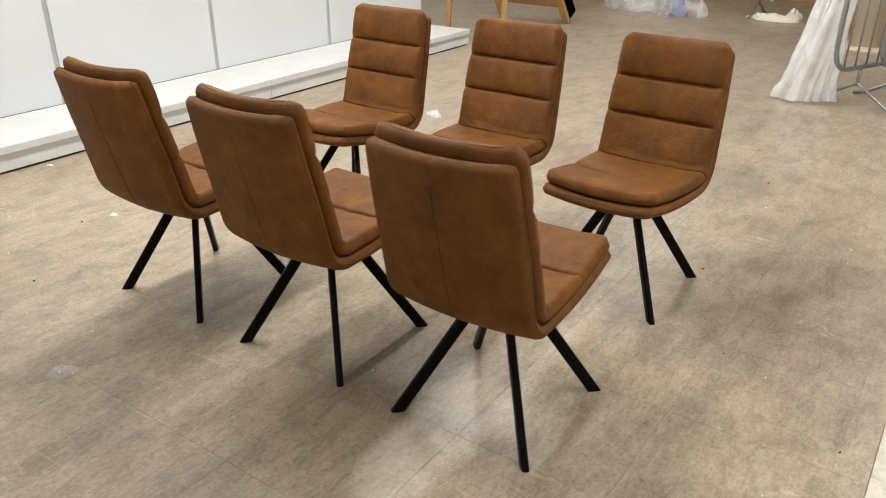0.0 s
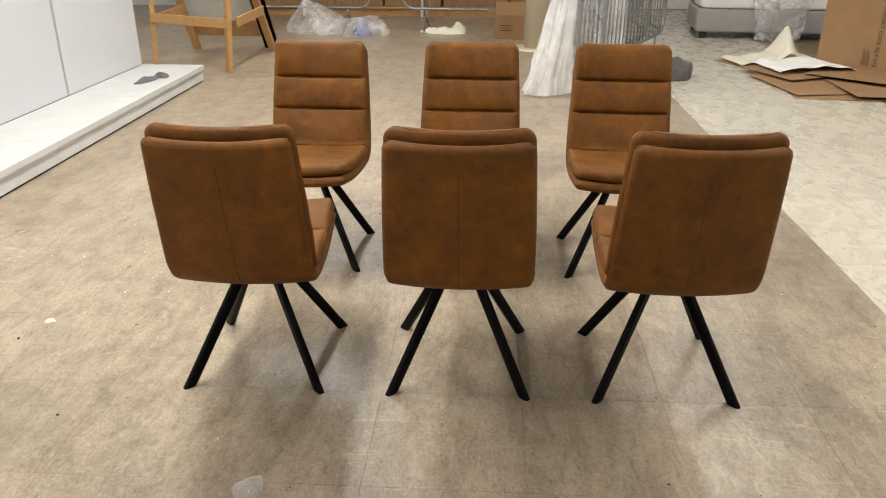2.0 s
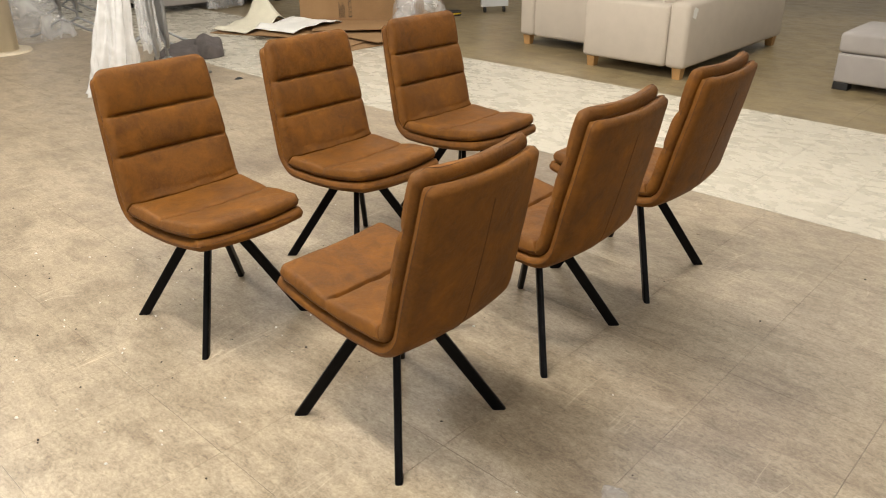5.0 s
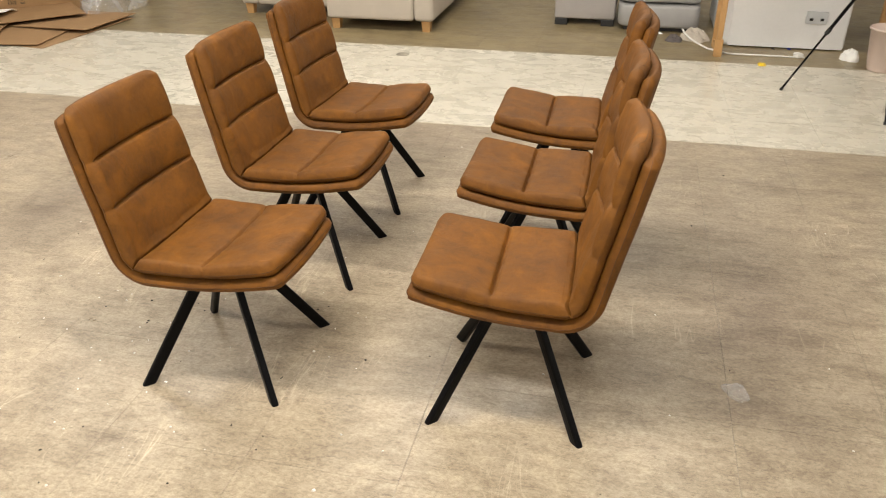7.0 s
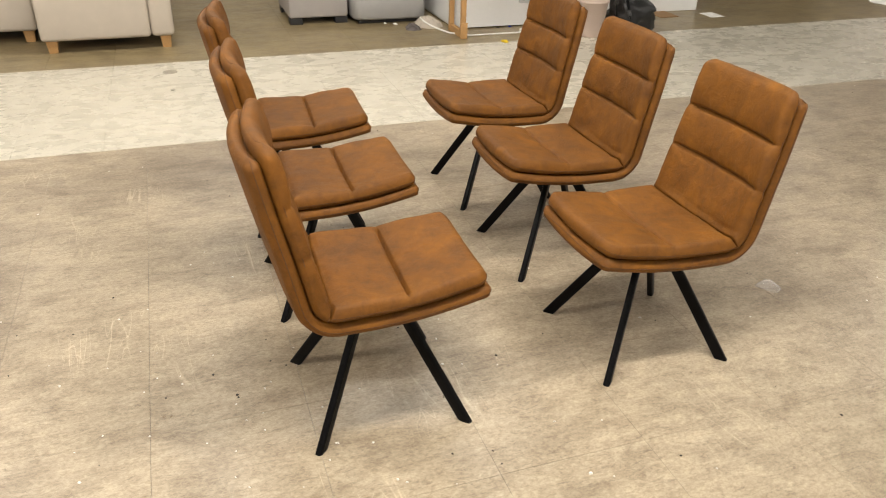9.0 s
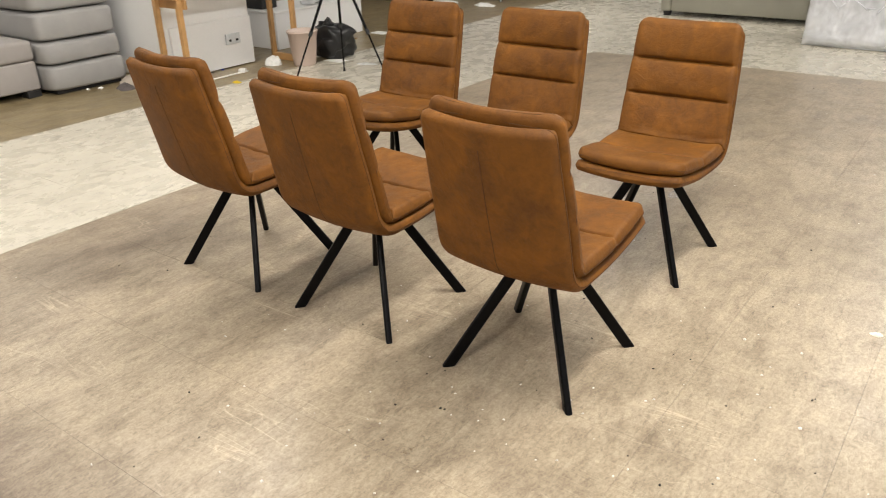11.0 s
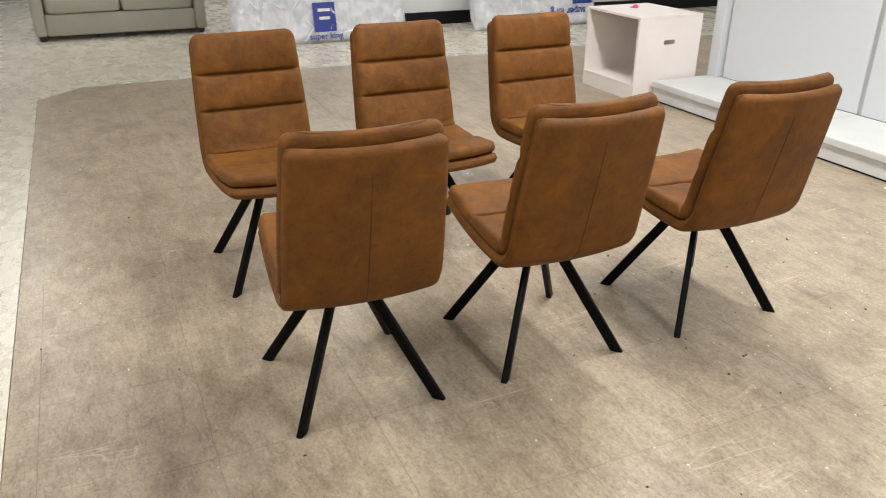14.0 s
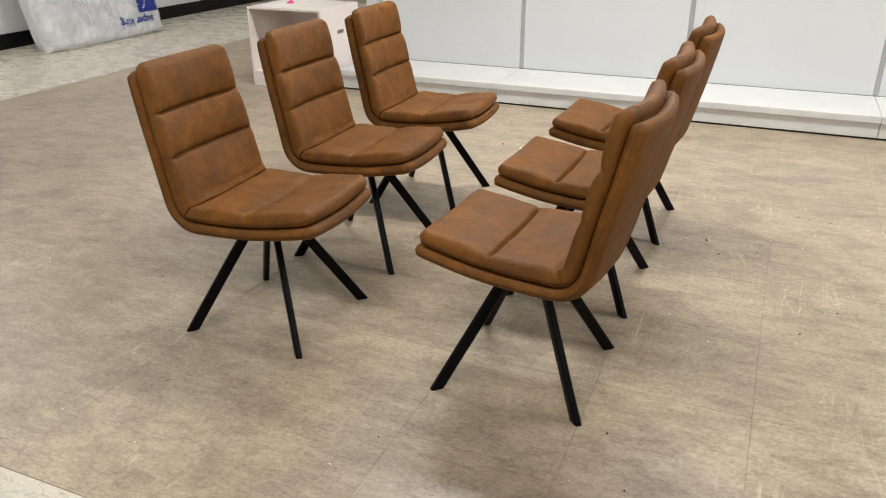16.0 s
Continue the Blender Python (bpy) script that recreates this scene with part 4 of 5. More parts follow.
def mattress(name, x0, x1, y, lean, label, h=1.4, tt=0.24):
    m = thing(name, pose((x0 + x1) / 2, y, 0, lean, 0, 0), label, "mattress")
    w = (x1 - x0) / 2
    part("pad", superbox(bmesh.new(), -w + 0.012, w - 0.012, -tt + 0.012, -0.012, 0.008, h, 0.18, 48, 24), MATT_CLOTH, m, "", True)
    bm = bmesh.new()
    n1, n2 = 96, 74
    front = []
    for i in range(n1 + 1):
        u = -1 + 2 * i / n1
        col = []
        for j in range(n2 + 1):
            v = j / n2
            q = Vector((u * w * 2.2 + x0, v * h * 2.2, 3.1))
            q = Vector((q.x + 0.5 * q.y, q.y * 0.55 - 0.2 * q.x, 3.1))
            r = noise.noise(q * 0.9) * 0.9 + (1 - abs(noise.noise(q * 2.6))) ** 4 * 0.9 + 0.5 * (1 - abs(noise.noise(q * 6.1 + Vector((4, 2, 0))))) ** 5
            edge = min(1.0, (1 - abs(u)) * w / 0.09, v * h / 0.08)
            drop = math.sqrt(max(0.0, 1 - (1 - edge) ** 2))
            col.append(bm.verts.new((u * (w + 0.004), -0.10 + 0.110 * drop + 0.022 * r, max(0.004, v * h + 0.004))))
        front.append(col)
    for i in range(n1):
        for j in range(n2):
            bm.faces.new((front[i][j], front[i + 1][j], front[i + 1][j + 1], front[i][j + 1]))
    part("plastic_wrap", bm, MATT, m, "crinkled clear plastic wrap", True)
    # whitish crease ridges; the wrap's bright glints are put into their colour
    bm = bmesh.new()
    rg = random.Random(int(-x0 * 100))
    for i in range(55):
        cx, cz, a, ln = rg.uniform(-w + 0.08, w - 0.08), rg.uniform(0.08, h * 0.8), rg.choice((0.6, 1.0, -0.8, 1.5, -0.3)) + rg.uniform(-0.3, 0.3), rg.uniform(0.02, 0.13)
        bend = rg.uniform(-0.3, 0.3)
        line = [(cx + ln * t * math.cos(a + bend * t), 0.032 + 0.004 * math.cos(2.2 * t), cz + ln * t * math.sin(a + bend * t)) for t in (-1, -0.5, 0, 0.5, 1)]
        tube(bm, [p for p in line if 0.03 < p[2]] if min(p[2] for p in line) > 0.03 else [(p[0], p[1], max(0.03, p[2]) + 0.001 * k) for k, p in enumerate(line)], [0.0008, 0.0035, 0.006, 0.0035, 0.0008], 5)
    tagged(part("crease_glints", bm, CREASE_GLINT, m, "whitish creases that paint glints on the plastic", True), "whitish creases that paint glints on the plastic", kind="stuff")
    return m


m1 = mattress("mattress", -3.60, -1.75, -3.03, 13, "white mattress in crinkled clear plastic leaning on the wall")
lb = part("blue_label", boxb(-0.118, 0.118, 0.040, 0.042, 0.11, 0.40, 0.0), BLUE, m1, "royal blue brand panel")
for k, wd in ((0.325, 0.13), (0.245, 0.11)):
    part("logo_bar", boxb(-wd / 2, wd / 2, 0.0425, 0.0435, k - 0.015, k + 0.015, 0.0), PAPER, m1)
text("size_print", "super king", 0.085, pose(0.0, 0.043, 0.066, 90, 0, 180), BLUE, m1)
part("upper_logo", boxb(-0.10, 0.09, 0.040, 0.042, 0.52, 0.58, 0.0), BLUE, m1)
m2 = mattress("mattress", -6.05, -4.45, -3.05, 13, "white mattress in clear plastic leaning beside the skirting")
part("blue_label", boxb(-0.72, -0.45, 0.036, 0.038, 0.24, 0.50, 0.0), BLUE, m2, "royal blue brand panel")
text("size_print", "super king", 0.115, pose(-0.38, 0.042, 0.16, 90, 180, 180), BLUE, m2)
tagged(ob_from("skirting", boxb(-9.5, -1.9, -3.749, -3.715, 0, 0.145, 0.002), SKIRT), "tall black skirting along the white wall", "skirting", kind="structure")

cu = thing("display_box", pose(-4.36, -0.07, 0), "open fronted pale wooden display box on the floor", "display box")
W, D, H_ = 0.29, 0.33, 0.61
part("top_board", boxb(-W, W, -D, D, H_ - 0.018, H_, 0.002), PINK_WHITE, cu)
part("bottom_board", boxb(-W + 0.0, W, -D + 0.018, D - 0.018, 0.10, 0.118, 0.002), PINK_WHITE, cu)
part("kick_board", boxb(W - 0.02, W - 0.001, -D + 0.018, D - 0.018, 0, 0.099, 0.002), PINK_WHITE, cu)
part("back_board", boxb(-W, -W + 0.018, -D + 0.018, D - 0.018, 0.1185, H_ - 0.0185, 0.002), PINK_WHITE, cu)
part("side_board", boxb(-W, W, -D, -D + 0.0175, 0, H_ - 0.0185, 0.002), PINK_WHITE, cu)
# side with a hand slot
bm = bmesh.new()
zt = H_ - 0.0185
outer = [(-W, 0), (W, 0), (W, zt), (-W, zt)]
inner = [(-0.05, 0.40), (0.05, 0.40), (0.05, 0.432), (-0.05, 0.432)]
loops = [[bm.verts.new((x, y, z)) for x, z in lp] for y in (D - 0.0175, D) for lp in (outer, inner)]
for k in range(4):
    j = (k + 1) % 4
    bm.faces.new((loops[0][k], loops[0][j], loops[1][j], loops[1][k]))
    bm.faces.new((loops[2][k], loops[3][k], loops[3][j], loops[2][j]))
    bm.faces.new((loops[0][k], loops[2][k], loops[2][j], loops[0][j]))
    bm.faces.new((loops[1][k], loops[1][j], loops[3][j], loops[3][k]))
part("slotted_side", bm, PINK_WHITE, cu, "side board with a cut hand slot")
heap("pink_wrapper", -4.35, -0.18, 0.035, 0.025, 0.03, PINK, 1.1, "small bright pink wrapper on the display box", "litter", 0, 0.611, 1, 25, 20)
sh = thing("paper_scrap", pose(-4.28, -0.2, 0.6105, 0, 0, 14), "white sheet of paper on the display box", "paper")
part("sheet", boxb(-0.1, 0.1, -0.07, 0.07, 0, 0.001, 0.0), PAPER, sh)


# ---- north end: trestle frame ----
def beam(name, a, b, w, h, parent, material=PINE):
    a, b = Vector(a), Vector(b)
    d = b - a
    q = d.to_track_quat("Z", "Y").to_matrix().to_4x4()
    ob = part(name, boxb(-w / 2, w / 2, -h / 2, h / 2, 0, d.length, 0.003), material, parent)
    ob.matrix_local = Matrix.Translation(a) @ q
    return ob


tr = thing("wooden_trestle", pose(0, 0, 0), "rough pine trestle frame holding a black edged board", "trestle")
FL, FR, BL, BR = (-4.98, 7.42), (-4.12, 7.12), (-4.93, 8.50), (-4.02, 8.40)
for name, p, top in (("front_leg", FL, (-4.90, 7.46)), ("front_leg", FR, (-4.04, 7.2)), ("back_leg", BL, (-4.98, 7.62)), ("back_leg", BR, (-4.10, 7.36))):
    beam(name, (p[0], p[1], 0.0), (top[0], top[1], 1.5), 0.075, 0.045, tr)
beam("cross_bar", (-4.95, 7.40, 0.48), (-4.06, 7.12, 0.46), 0.022, 0.09, tr)
beam("side_bar", (-4.02, 7.2, 0.47), (-4.0, 8.05, 0.49), 0.022, 0.09, tr)
beam("side_bar", (-4.90, 7.46, 0.47), (-4.9, 8.15, 0.49), 0.022, 0.09, tr)
bd2 = part("board", boxb(-0.55, 0.32, -0.012, 0.012, 0.0, 1.5, 0.002), WHITE_WORN, tr, "white faced board")
bd2.matrix_local = pose(-4.46, 8.52, 0.16, 33, 0, -4)
pw = part("wood_rail", boxb(-0.55, 0.31, -0.014, -0.0125, 0.0, 0.22, 0.0), PINE, tr)
pw.matrix_local = pose(-4.46, 8.515, 0.16, 33, 0, -4)
be = part("black_edge", boxb(0.321, 0.42, -0.08, 0.09, -0.12, 1.5, 0.008), VELVET, tr, "thick black foam edge")
be.matrix_local = pose(-4.46, 8.52, 0.16, 33, 0, -4)


# ---- crowd barriers ----
def barrier(m, label, length=2.2, h=1.1, zb=0.28, n=17):
    b = thing("crowd_barrier", m, label, "barrier", "galvanised crowd barriers")
    r, c = 0.017, 0.16
    pts = []
    for cx, cz, a0 in ((length - c, zb + c, -90), (length - c, h - c, 0), (c, h - c, 90), (c, zb + c, 180)):
        for k in range(7):
            a = radians(a0 + 15 * k)
            pts.append((cx + c * math.cos(a), 0, cz + c * math.sin(a)))
    part("frame", tube(bmesh.new(), pts, r, 10, closed=True), STEEL, b, "bent steel tube frame", True)
    for i in range(n):
        x = length * (i + 1) / (n + 1)
        part("upright", tube(bmesh.new(), [(x, 0, zb), (x, 0, h)], 0.0065, 6), STEEL, b, "", True)
    for x in (0.32, length - 0.32):
        part("foot", tube(bmesh.new(), [(x, -0.33, 0.012), (x, -0.25, 0.03), (x, 0, 0.17), (x, 0.25, 0.03), (x, 0.33, 0.012)], 0.0125, 8), STEEL, b, "", True)
        part("foot_stem", tube(bmesh.new(), [(x, 0, 0.15), (x, 0, zb + 0.01)], 0.0125, 8), STEEL, b, "", True)
    return b


def between(p, q):
    d = Vector(q) - Vector(p)
    return pose(p[0], p[1], 0, 0, 0, math.degrees(math.atan2(d.y, d.x)))


barrier(between((-0.86, 6.02), (0.08, 8.05)), "galvanised crowd barrier hung with plastic film")
barrier(between((-0.62, 6.30), (0.30, 8.32)), "galvanised crowd barrier beside a dark cloth")
barrier(between((-5.36, 10.35), (-3.16, 10.25)), "galvanised crowd barrier standing before stacked cartons")
barrier(between((-2.74, 10.22), (-0.56, 10.12)), "galvanised crowd barrier behind a small carton")
barrier(between((-0.35, 8.95), (0.3, 10.9)), "galvanised crowd barrier behind the cream column")
barrier(between((-0.2, 8.9), (0.5, 10.8)), "galvanised crowd barrier behind the cream column")


def drape(cx, cy, rx0, rx1, h, seed, material, label, yaw=0, squash=0.45, lean=(0.0, 0.0), z0=0.0):
    """A hanging sheet gathered at the top, falling in long pleats to a spread, uneven hem."""
    bm = bmesh.new()
    n, k = 150, 40
    rings = []
    for j in range(k + 1):
        v = j / k
        ring = []
        for i in range(n):
            a = 2 * math.pi * i / n
            ca, sa = math.cos(a), math.sin(a)
            rr = rx0 + (rx1 - rx0) * (1 - v) ** 1.7
            pleat = 0.34 * noise.noise(Vector((ca * 1.9 + seed, sa * 1.9, v * 1.8))) + 0.16 * (1 - abs(noise.noise(Vector((ca * 3.6 + seed + v, sa * 3.6, v * 2.2 + seed))))) ** 2
            crush = 0.16 * noise.noise(Vector((ca * 6, sa * 6 + seed, v * 8))) * (0.25 + (1 - v) ** 2)
            fold = 0.85 + pleat + crush
            x = rr * fold * ca + lean[0] * (1 - v) ** 1.5
            y = rr * fold * sa * squash + lean[1] * (1 - v) ** 1.5
            hem = 0.05 * (1 - v) ** 4 * (1 + noise.noise(Vector((ca * 3, sa * 3, seed))))
            ring.append(bm.verts.new((x, y, z0 + max(0.004, v * h + hem * (1 if z0 else 0.3)))))
        rings.append(ring)
    for a, b in zip(rings, rings[1:]):
        for i in range(n):
            bm.faces.new((a[i], a[(i + 1) % n], b[(i + 1) % n], b[i]))
    ob = ob_from("plastic_sheet", bm, material, None, True)
    ob.matrix_world = pose(cx, cy, 0, 0, 0, yaw)
    return tagged(ob, label, "plastic sheet")


drape(-0.93, 6.36, 0.09, 0.21, 1.15, 1.3, FILM_MILK, "milky plastic sheet hanging over the barrier to the floor", 0, 0.8, (-0.16, -0.02))
drape(-0.55, 6.72, 0.20, 0.19, 0.82, 5.7, FILM, "wrinkled clear plastic sheet draped over the barrier", 62, 0.4, (0.0, 0.0), 0.24)
drape(-0.42, 6.98, 0.13, 0.15, 0.95, 8.2, FILM_MILK, "milky plastic sheet hanging inside the barrier", 62, 0.5, (0.03, 0.0), 0.12)
heap("blue_printed_film", -0.42, 6.72, 0.07, 0.05, 0.07, BLUE, 6.1, "crumpled film with blue print under the barrier", "plastic", 0, 0, 1.4, 9, 28)
bag("plastic_sheet", -0.55, 9.25, 0.35, 0.25, 0.5, FILM, 2.9, "crumpled clear plastic behind the cream column", "plastic")
bag("dark_cloth", 0.02, 7.25, 0.36, 0.20, 0.14, DARK_CLOTH, 3.7, "crumpled dark grey cloth on the floor", "cloth", 25)
bag("dark_cloth", 0.22, 7.16, 0.20, 0.13, 0.17, DARK_CLOTH, 6.2, "bunched dark grey cloth on the floor", "cloth", 70)
bag("plastic_bag", -3.82, 9.85, 0.34, 0.26, 0.40, FILM, 1.4, "heap of crumpled clear plastic bags by the barrier", "plastic bag", 0)
bag("plastic_bag", -3.28, 9.75, 0.36, 0.20, 0.24, FILM, 8.4, "crumpled clear plastic bag with blue print", "plastic bag", 10)
heap("blue_print", -3.2, 9.70, 0.13, 0.09, 0.22, BLUE, 2.4, "crumpled blue printed film in the bag", "plastic", 0, 0, 1.4, 9, 28)
heap("foam_wrap", -2.2, 10.0, 0.30, 0.13, 0.09, CREAM_FOAM, 6.6, "crumpled white foam wrap on the floor", "foam wrap", -10, 0, 1.3, 5, 44)
heap("foam_wrap", -1.98, 10.12, 0.11, 0.10, 0.15, CREAM_FOAM, 2.6, "bunched cream foam wrap on the floor", "foam wrap", 0, 0, 1.3, 8, 30)

# column
co = thing("column", pose(-1.03, 8.80, 0), "round cream painted steel column on a base disc", "column", kind="structure")
bm = bmesh.new()
bmesh.ops.create_cone(bm, cap_ends=True, segments=40, radius1=0.145, radius2=0.145, depth=CEILING - 0.02, matrix=Matrix.Translation((0, 0, CEILING / 2 + 0.01)))
part("shaft", bm, CREAM_PAINT, co, "", True)
bm = bmesh.new()
bmesh.ops.create_cone(bm, cap_ends=True, segments=40, radius1=0.26, radius2=0.25, depth=0.02, matrix=Matrix.Translation((0, 0, 0.01)))
part("base_disc", bm, CREAM_PAINT, co)


# ---- cartons and foam ----

def foam_drape(bm, w, d, seed, ridge, t=0.005):
    """A limp foam sheet, thrown down in one standing fold and slack ripples."""
    nx, ny = 40, 24
    tops, lows = [], []
    for i in range(nx + 1):
        u = i / nx
        rt, rl = [], []
        for j in range(ny + 1):
            v = j / ny
            x, y = (u - 0.5) * w, (v - 0.5) * d
            up = ridge * math.exp(-((u - 0.62 - 0.10 * (v - 0.5)) / 0.10) ** 2) * (0.25 + 0.75 * v)
            slack = 0.035 * (1 + noise.noise(Vector((x * 5 + seed, y * 5, seed)))) * min(1.0, 8 * u * (1 - u) + 0.2)
            x += 0.10 * up / max(ridge, 0.01) * (v - 0.3)
            y += 0.05 * noise.noise(Vector((u * 3, seed, v * 2)))
            rt.append(bm.verts.new((x, y, 0.006 + up + slack + t)))
            rl.append(bm.verts.new((x, y, 0.006 + up + slack)))
        tops.append(rt)
        lows.append(rl)
    for g, flip in ((tops, False), (lows, True)):
        for i in range(nx):
            for j in range(ny):
                q = (g[i][j], g[i + 1][j], g[i + 1][j + 1], g[i][j + 1])
                bm.faces.new(q[::-1] if flip else q)
    rim = [(i, 0) for i in range(nx)] + [(nx, j) for j in range(ny)] + [(i, ny) for i in range(nx, 0, -1)] + [(0, j) for j in range(ny, 0, -1)]
    for (i, j), (k, m) in zip(rim, rim[1:] + rim[:1]):
        bm.faces.new((tops[i][j], lows[i][j], lows[k][m], tops[k][m]))
    return bm


def carton(m, w, d, h, label, flaps=(), name="cardboard_box", open_top=True, t=0.006):
    """A corrugated box; flaps: (side, degrees opened)."""
    c = thing(name, m, label, "box")
    part("front_panel", boxb(-w / 2, w / 2, -d / 2, -d / 2 + t, 0, h, 0.001), CARD, c)
    part("back_panel", boxb(-w / 2, w / 2, d / 2 - t, d / 2, 0, h, 0.001), CARD, c)
    for sx in (-1, 1):
        x0, x1 = sorted((sx * w / 2, sx * (w / 2 - t)))
        part("side_panel", boxb(x0, x1, -d / 2 + t + 0.001, d / 2 - t - 0.001, 0, h, 0.001), CARD, c)
    part("bottom", boxb(-w / 2 + t + 0.001, w / 2 - t - 0.001, -d / 2 + t + 0.001, d / 2 - t - 0.001, 0, t, 0.0), CARD, c)
    for side, deg in flaps:
        if side in "fb":
            f = part("flap", boxb(-w / 2 + 0.004, w / 2 - 0.004, -d * 0.48, 0, 0, t, 0.001), CARD, c)
            f.matrix_local = pose(0, -d / 2, h, deg, 0, 0) if side == "f" else pose(0, d / 2, h, deg, 0, 180)
        else:
            f = part("flap", boxb(-d / 2 + 0.004, d / 2 - 0.004, -w * 0.30, 0, 0, t, 0.001), CARD, c)
            f.matrix_local = pose(-w / 2, 0, h, deg, 0, -90) if side == "l" else pose(w / 2, 0, h, deg, 0, 90)
    return c


def print_lines(c, x, y, z, n, w, gap=0.03):
    for i in range(n):
        part("print_bar", boxb(x, x + w * (1 - 0.18 * (i % 2)), y - 0.0015, y, z - i * gap - 0.008, z - i * gap, 0.0), INK, c)


c1 = carton(pose(-1.28, 9.65, 0, 0, 0, -8), 0.42, 0.34, 0.29, "small opened brown cardboard box beside the column", (("l", -20), ("f", -110), ("b", -160)))
print_lines(c1, -0.15, -0.171, 0.17, 3, 0.16)
c2 = carton(pose(2.28, 7.50, 0, 0, 0, -45), 1.06, 0.55, 0.70, "large open brown carton with printed product code", (("r", -65), ("b", -150), ("l", -35)))
text("code_print", "PRODUCT CODE", 0.048, pose(0.02, -0.2765, 0.49, 90, 90, 0), INK, c2)
text("code_print", "KLY-313", 0.052, pose(0.02, -0.2765, 0.19, 90, 90, 0), INK, c2)
part("code_bar", boxb(0.004, 0.036, -0.2765, -0.2752, 0.035, 0.065, 0.0), INK, c2)
for i in range(6):
    part("print_bar", boxb(-0.10 + i * 0.012, -0.095 + i * 0.012, -0.2765, -0.2752, 0.10, 0.26 - 0.02 * (i % 3), 0.0), INK, c2)
c3 = carton(pose(3.05, 7.35, 0, 0, 0, -18), 0.62, 0.5, 0.56, "open brown carton with a raised flap and white label", (("f", 28), ("r", -20), ("l", -100)))
text("code_print", "PRODUCT CODE", 0.06, pose(-0.02, -0.2515, 0.44, 90, 0, 0), INK, c3)
part("white_sticker", boxb(0.1, 0.27, -0.2515, -0.2502, 0.10, 0.21, 0.0), PAPER, c3, "white address label")
print_lines(c3, 0.12, -0.252, 0.19, 4, 0.12, 0.022)

fc = thing("flattened_cardboard", pose(1.62, 6.62, 0), "flattened brown carton sheets lying on the walkway", "cardboard")
for i, (x, y, w, d, rz, rx) in enumerate(((0.0, 0.0, 1.1, 0.8, -6, 0), (-0.15, 0.25, 0.95, 0.9, 9, 0), (0.25, -0.05, 0.7, 0.75, -2, 0), (-0.25, 0.7, 0.7, 0.7, 25, 0), (0.3, 0.45, 0.8, 0.7, -42, 0))):
    p_ = part("sheet", boxb(-w / 2, w / 2, -d / 2, d / 2, 0.0, 0.006, 0.001), CARD, fc)
    p_.matrix_local = pose(x, y, 0.001 + 0.016 * i, 0.5 if i % 2 else -0.4, 0.6 * (i % 3 - 1), rz)
tagged(ob_from("foam_sheet", foam_drape(bmesh.new(), 0.78, 0.55, 7.1, 0.02), PAPER, None, True), "white foam packing sheet on the cardboard", "foam sheet").matrix_world = pose(1.50, 7.42, 0.062, 0, 0, 10)
tagged(ob_from("foam_wrap", foam_drape(bmesh.new(), 0.95, 0.5, 2.3, 0.30), CREAM_FOAM, None, True), "limp cream foam sheet standing in a fold on the cardboard", "foam sheet").matrix_world = pose(1.42, 8.02, 0.012, 0, 0, 10)
tagged(ob_from("cardboard_sheet", boxb(-0.6, 0.5, -0.42, 0.42, 0.0, 0.006, 0.001), CARD), "flat brown cardboard sheet under the foam", "cardboard").matrix_world = pose(1.55, 8.0, 0.002, 0, 0, 25)
bag("plastic_bag", 2.48, 6.62, 0.32, 0.28, 0.42, FILM, 4.7, "crumpled clear plastic bag leaning on the carton", "plastic bag", 0)

# wrapped grey sofa in the distance
gs = thing("wrapped_sofa", pose(2.0, 10.1, 0, 0, 0, -6), "grey sofa wrapped in clear plastic, stored on the floor", "sofa")
part("base", boxb(-0.95, 0.95, -0.45, 0.45, 0.08, 0.36, 0.03, 3), FABRIC_GREY, gs, "", True)
part("seat_cushion", cush(-0.93, 0.0, -0.46, 0.3, 0.36, 0.54, 0.25, 0.1, 1), PAPER, gs, "", True)
part("seat_cushion", cush(0.0, 0.93, -0.46, 0.3, 0.36, 0.54, 0.25, 0.1, 2), PAPER, gs, "", True)
part("backrest", boxb(-0.95, 0.95, 0.31, 0.47, 0.365, 0.95, 0.04, 3), FABRIC_GREY, gs, "", True)
for fx in (-0.85, 0.85):
    for fy in (-0.38, 0.38):
        part("foot", boxb(fx - 0.04, fx + 0.04, fy - 0.04, fy + 0.04, 0, 0.08, 0.004), BLACK_PLASTIC, gs)
drape(1.95, 9.55, 0.35, 0.24, 0.75, 9.3, FILM, "clear plastic film hanging from the wrapped sofa", 0, 0.25)

# sale trolley and tape
ts = thing("sale_board", pose(3.92, 6.72, 0, 0, 0, -35), "white sale board on castors with red labels", "sign")
part("board", boxb(-0.17, 0.17, -0.03, 0.03, 0.07, 1.2, 0.005), WHITE, ts)
for x in (-0.12, 0.12):
    bm = bmesh.new()
    bmesh.ops.create_cone(bm, cap_ends=True, segments=20, radius1=0.035, radius2=0.035, depth=0.025, matrix=pose(x, 0, 0.035, 0, 90, 0))
    part("castor", bm, BLACK_PLASTIC, ts)
part("red_label", boxb(-0.06, 0.10, -0.033, -0.0305, 0.30, 0.62, 0.0), RED, ts)
part("white_label", boxb(-0.05, 0.09, -0.0345, -0.0332, 0.54, 0.60, 0.0), PAPER, ts)
part("white_label", boxb(-0.05, 0.09, -0.0345, -0.0332, 0.40, 0.46, 0.0), PAPER, ts)
part("yellow_label", boxb(-0.06, 0.10, -0.0345, -0.0332, 0.22, 0.31, 0.0), YELLOW, ts)
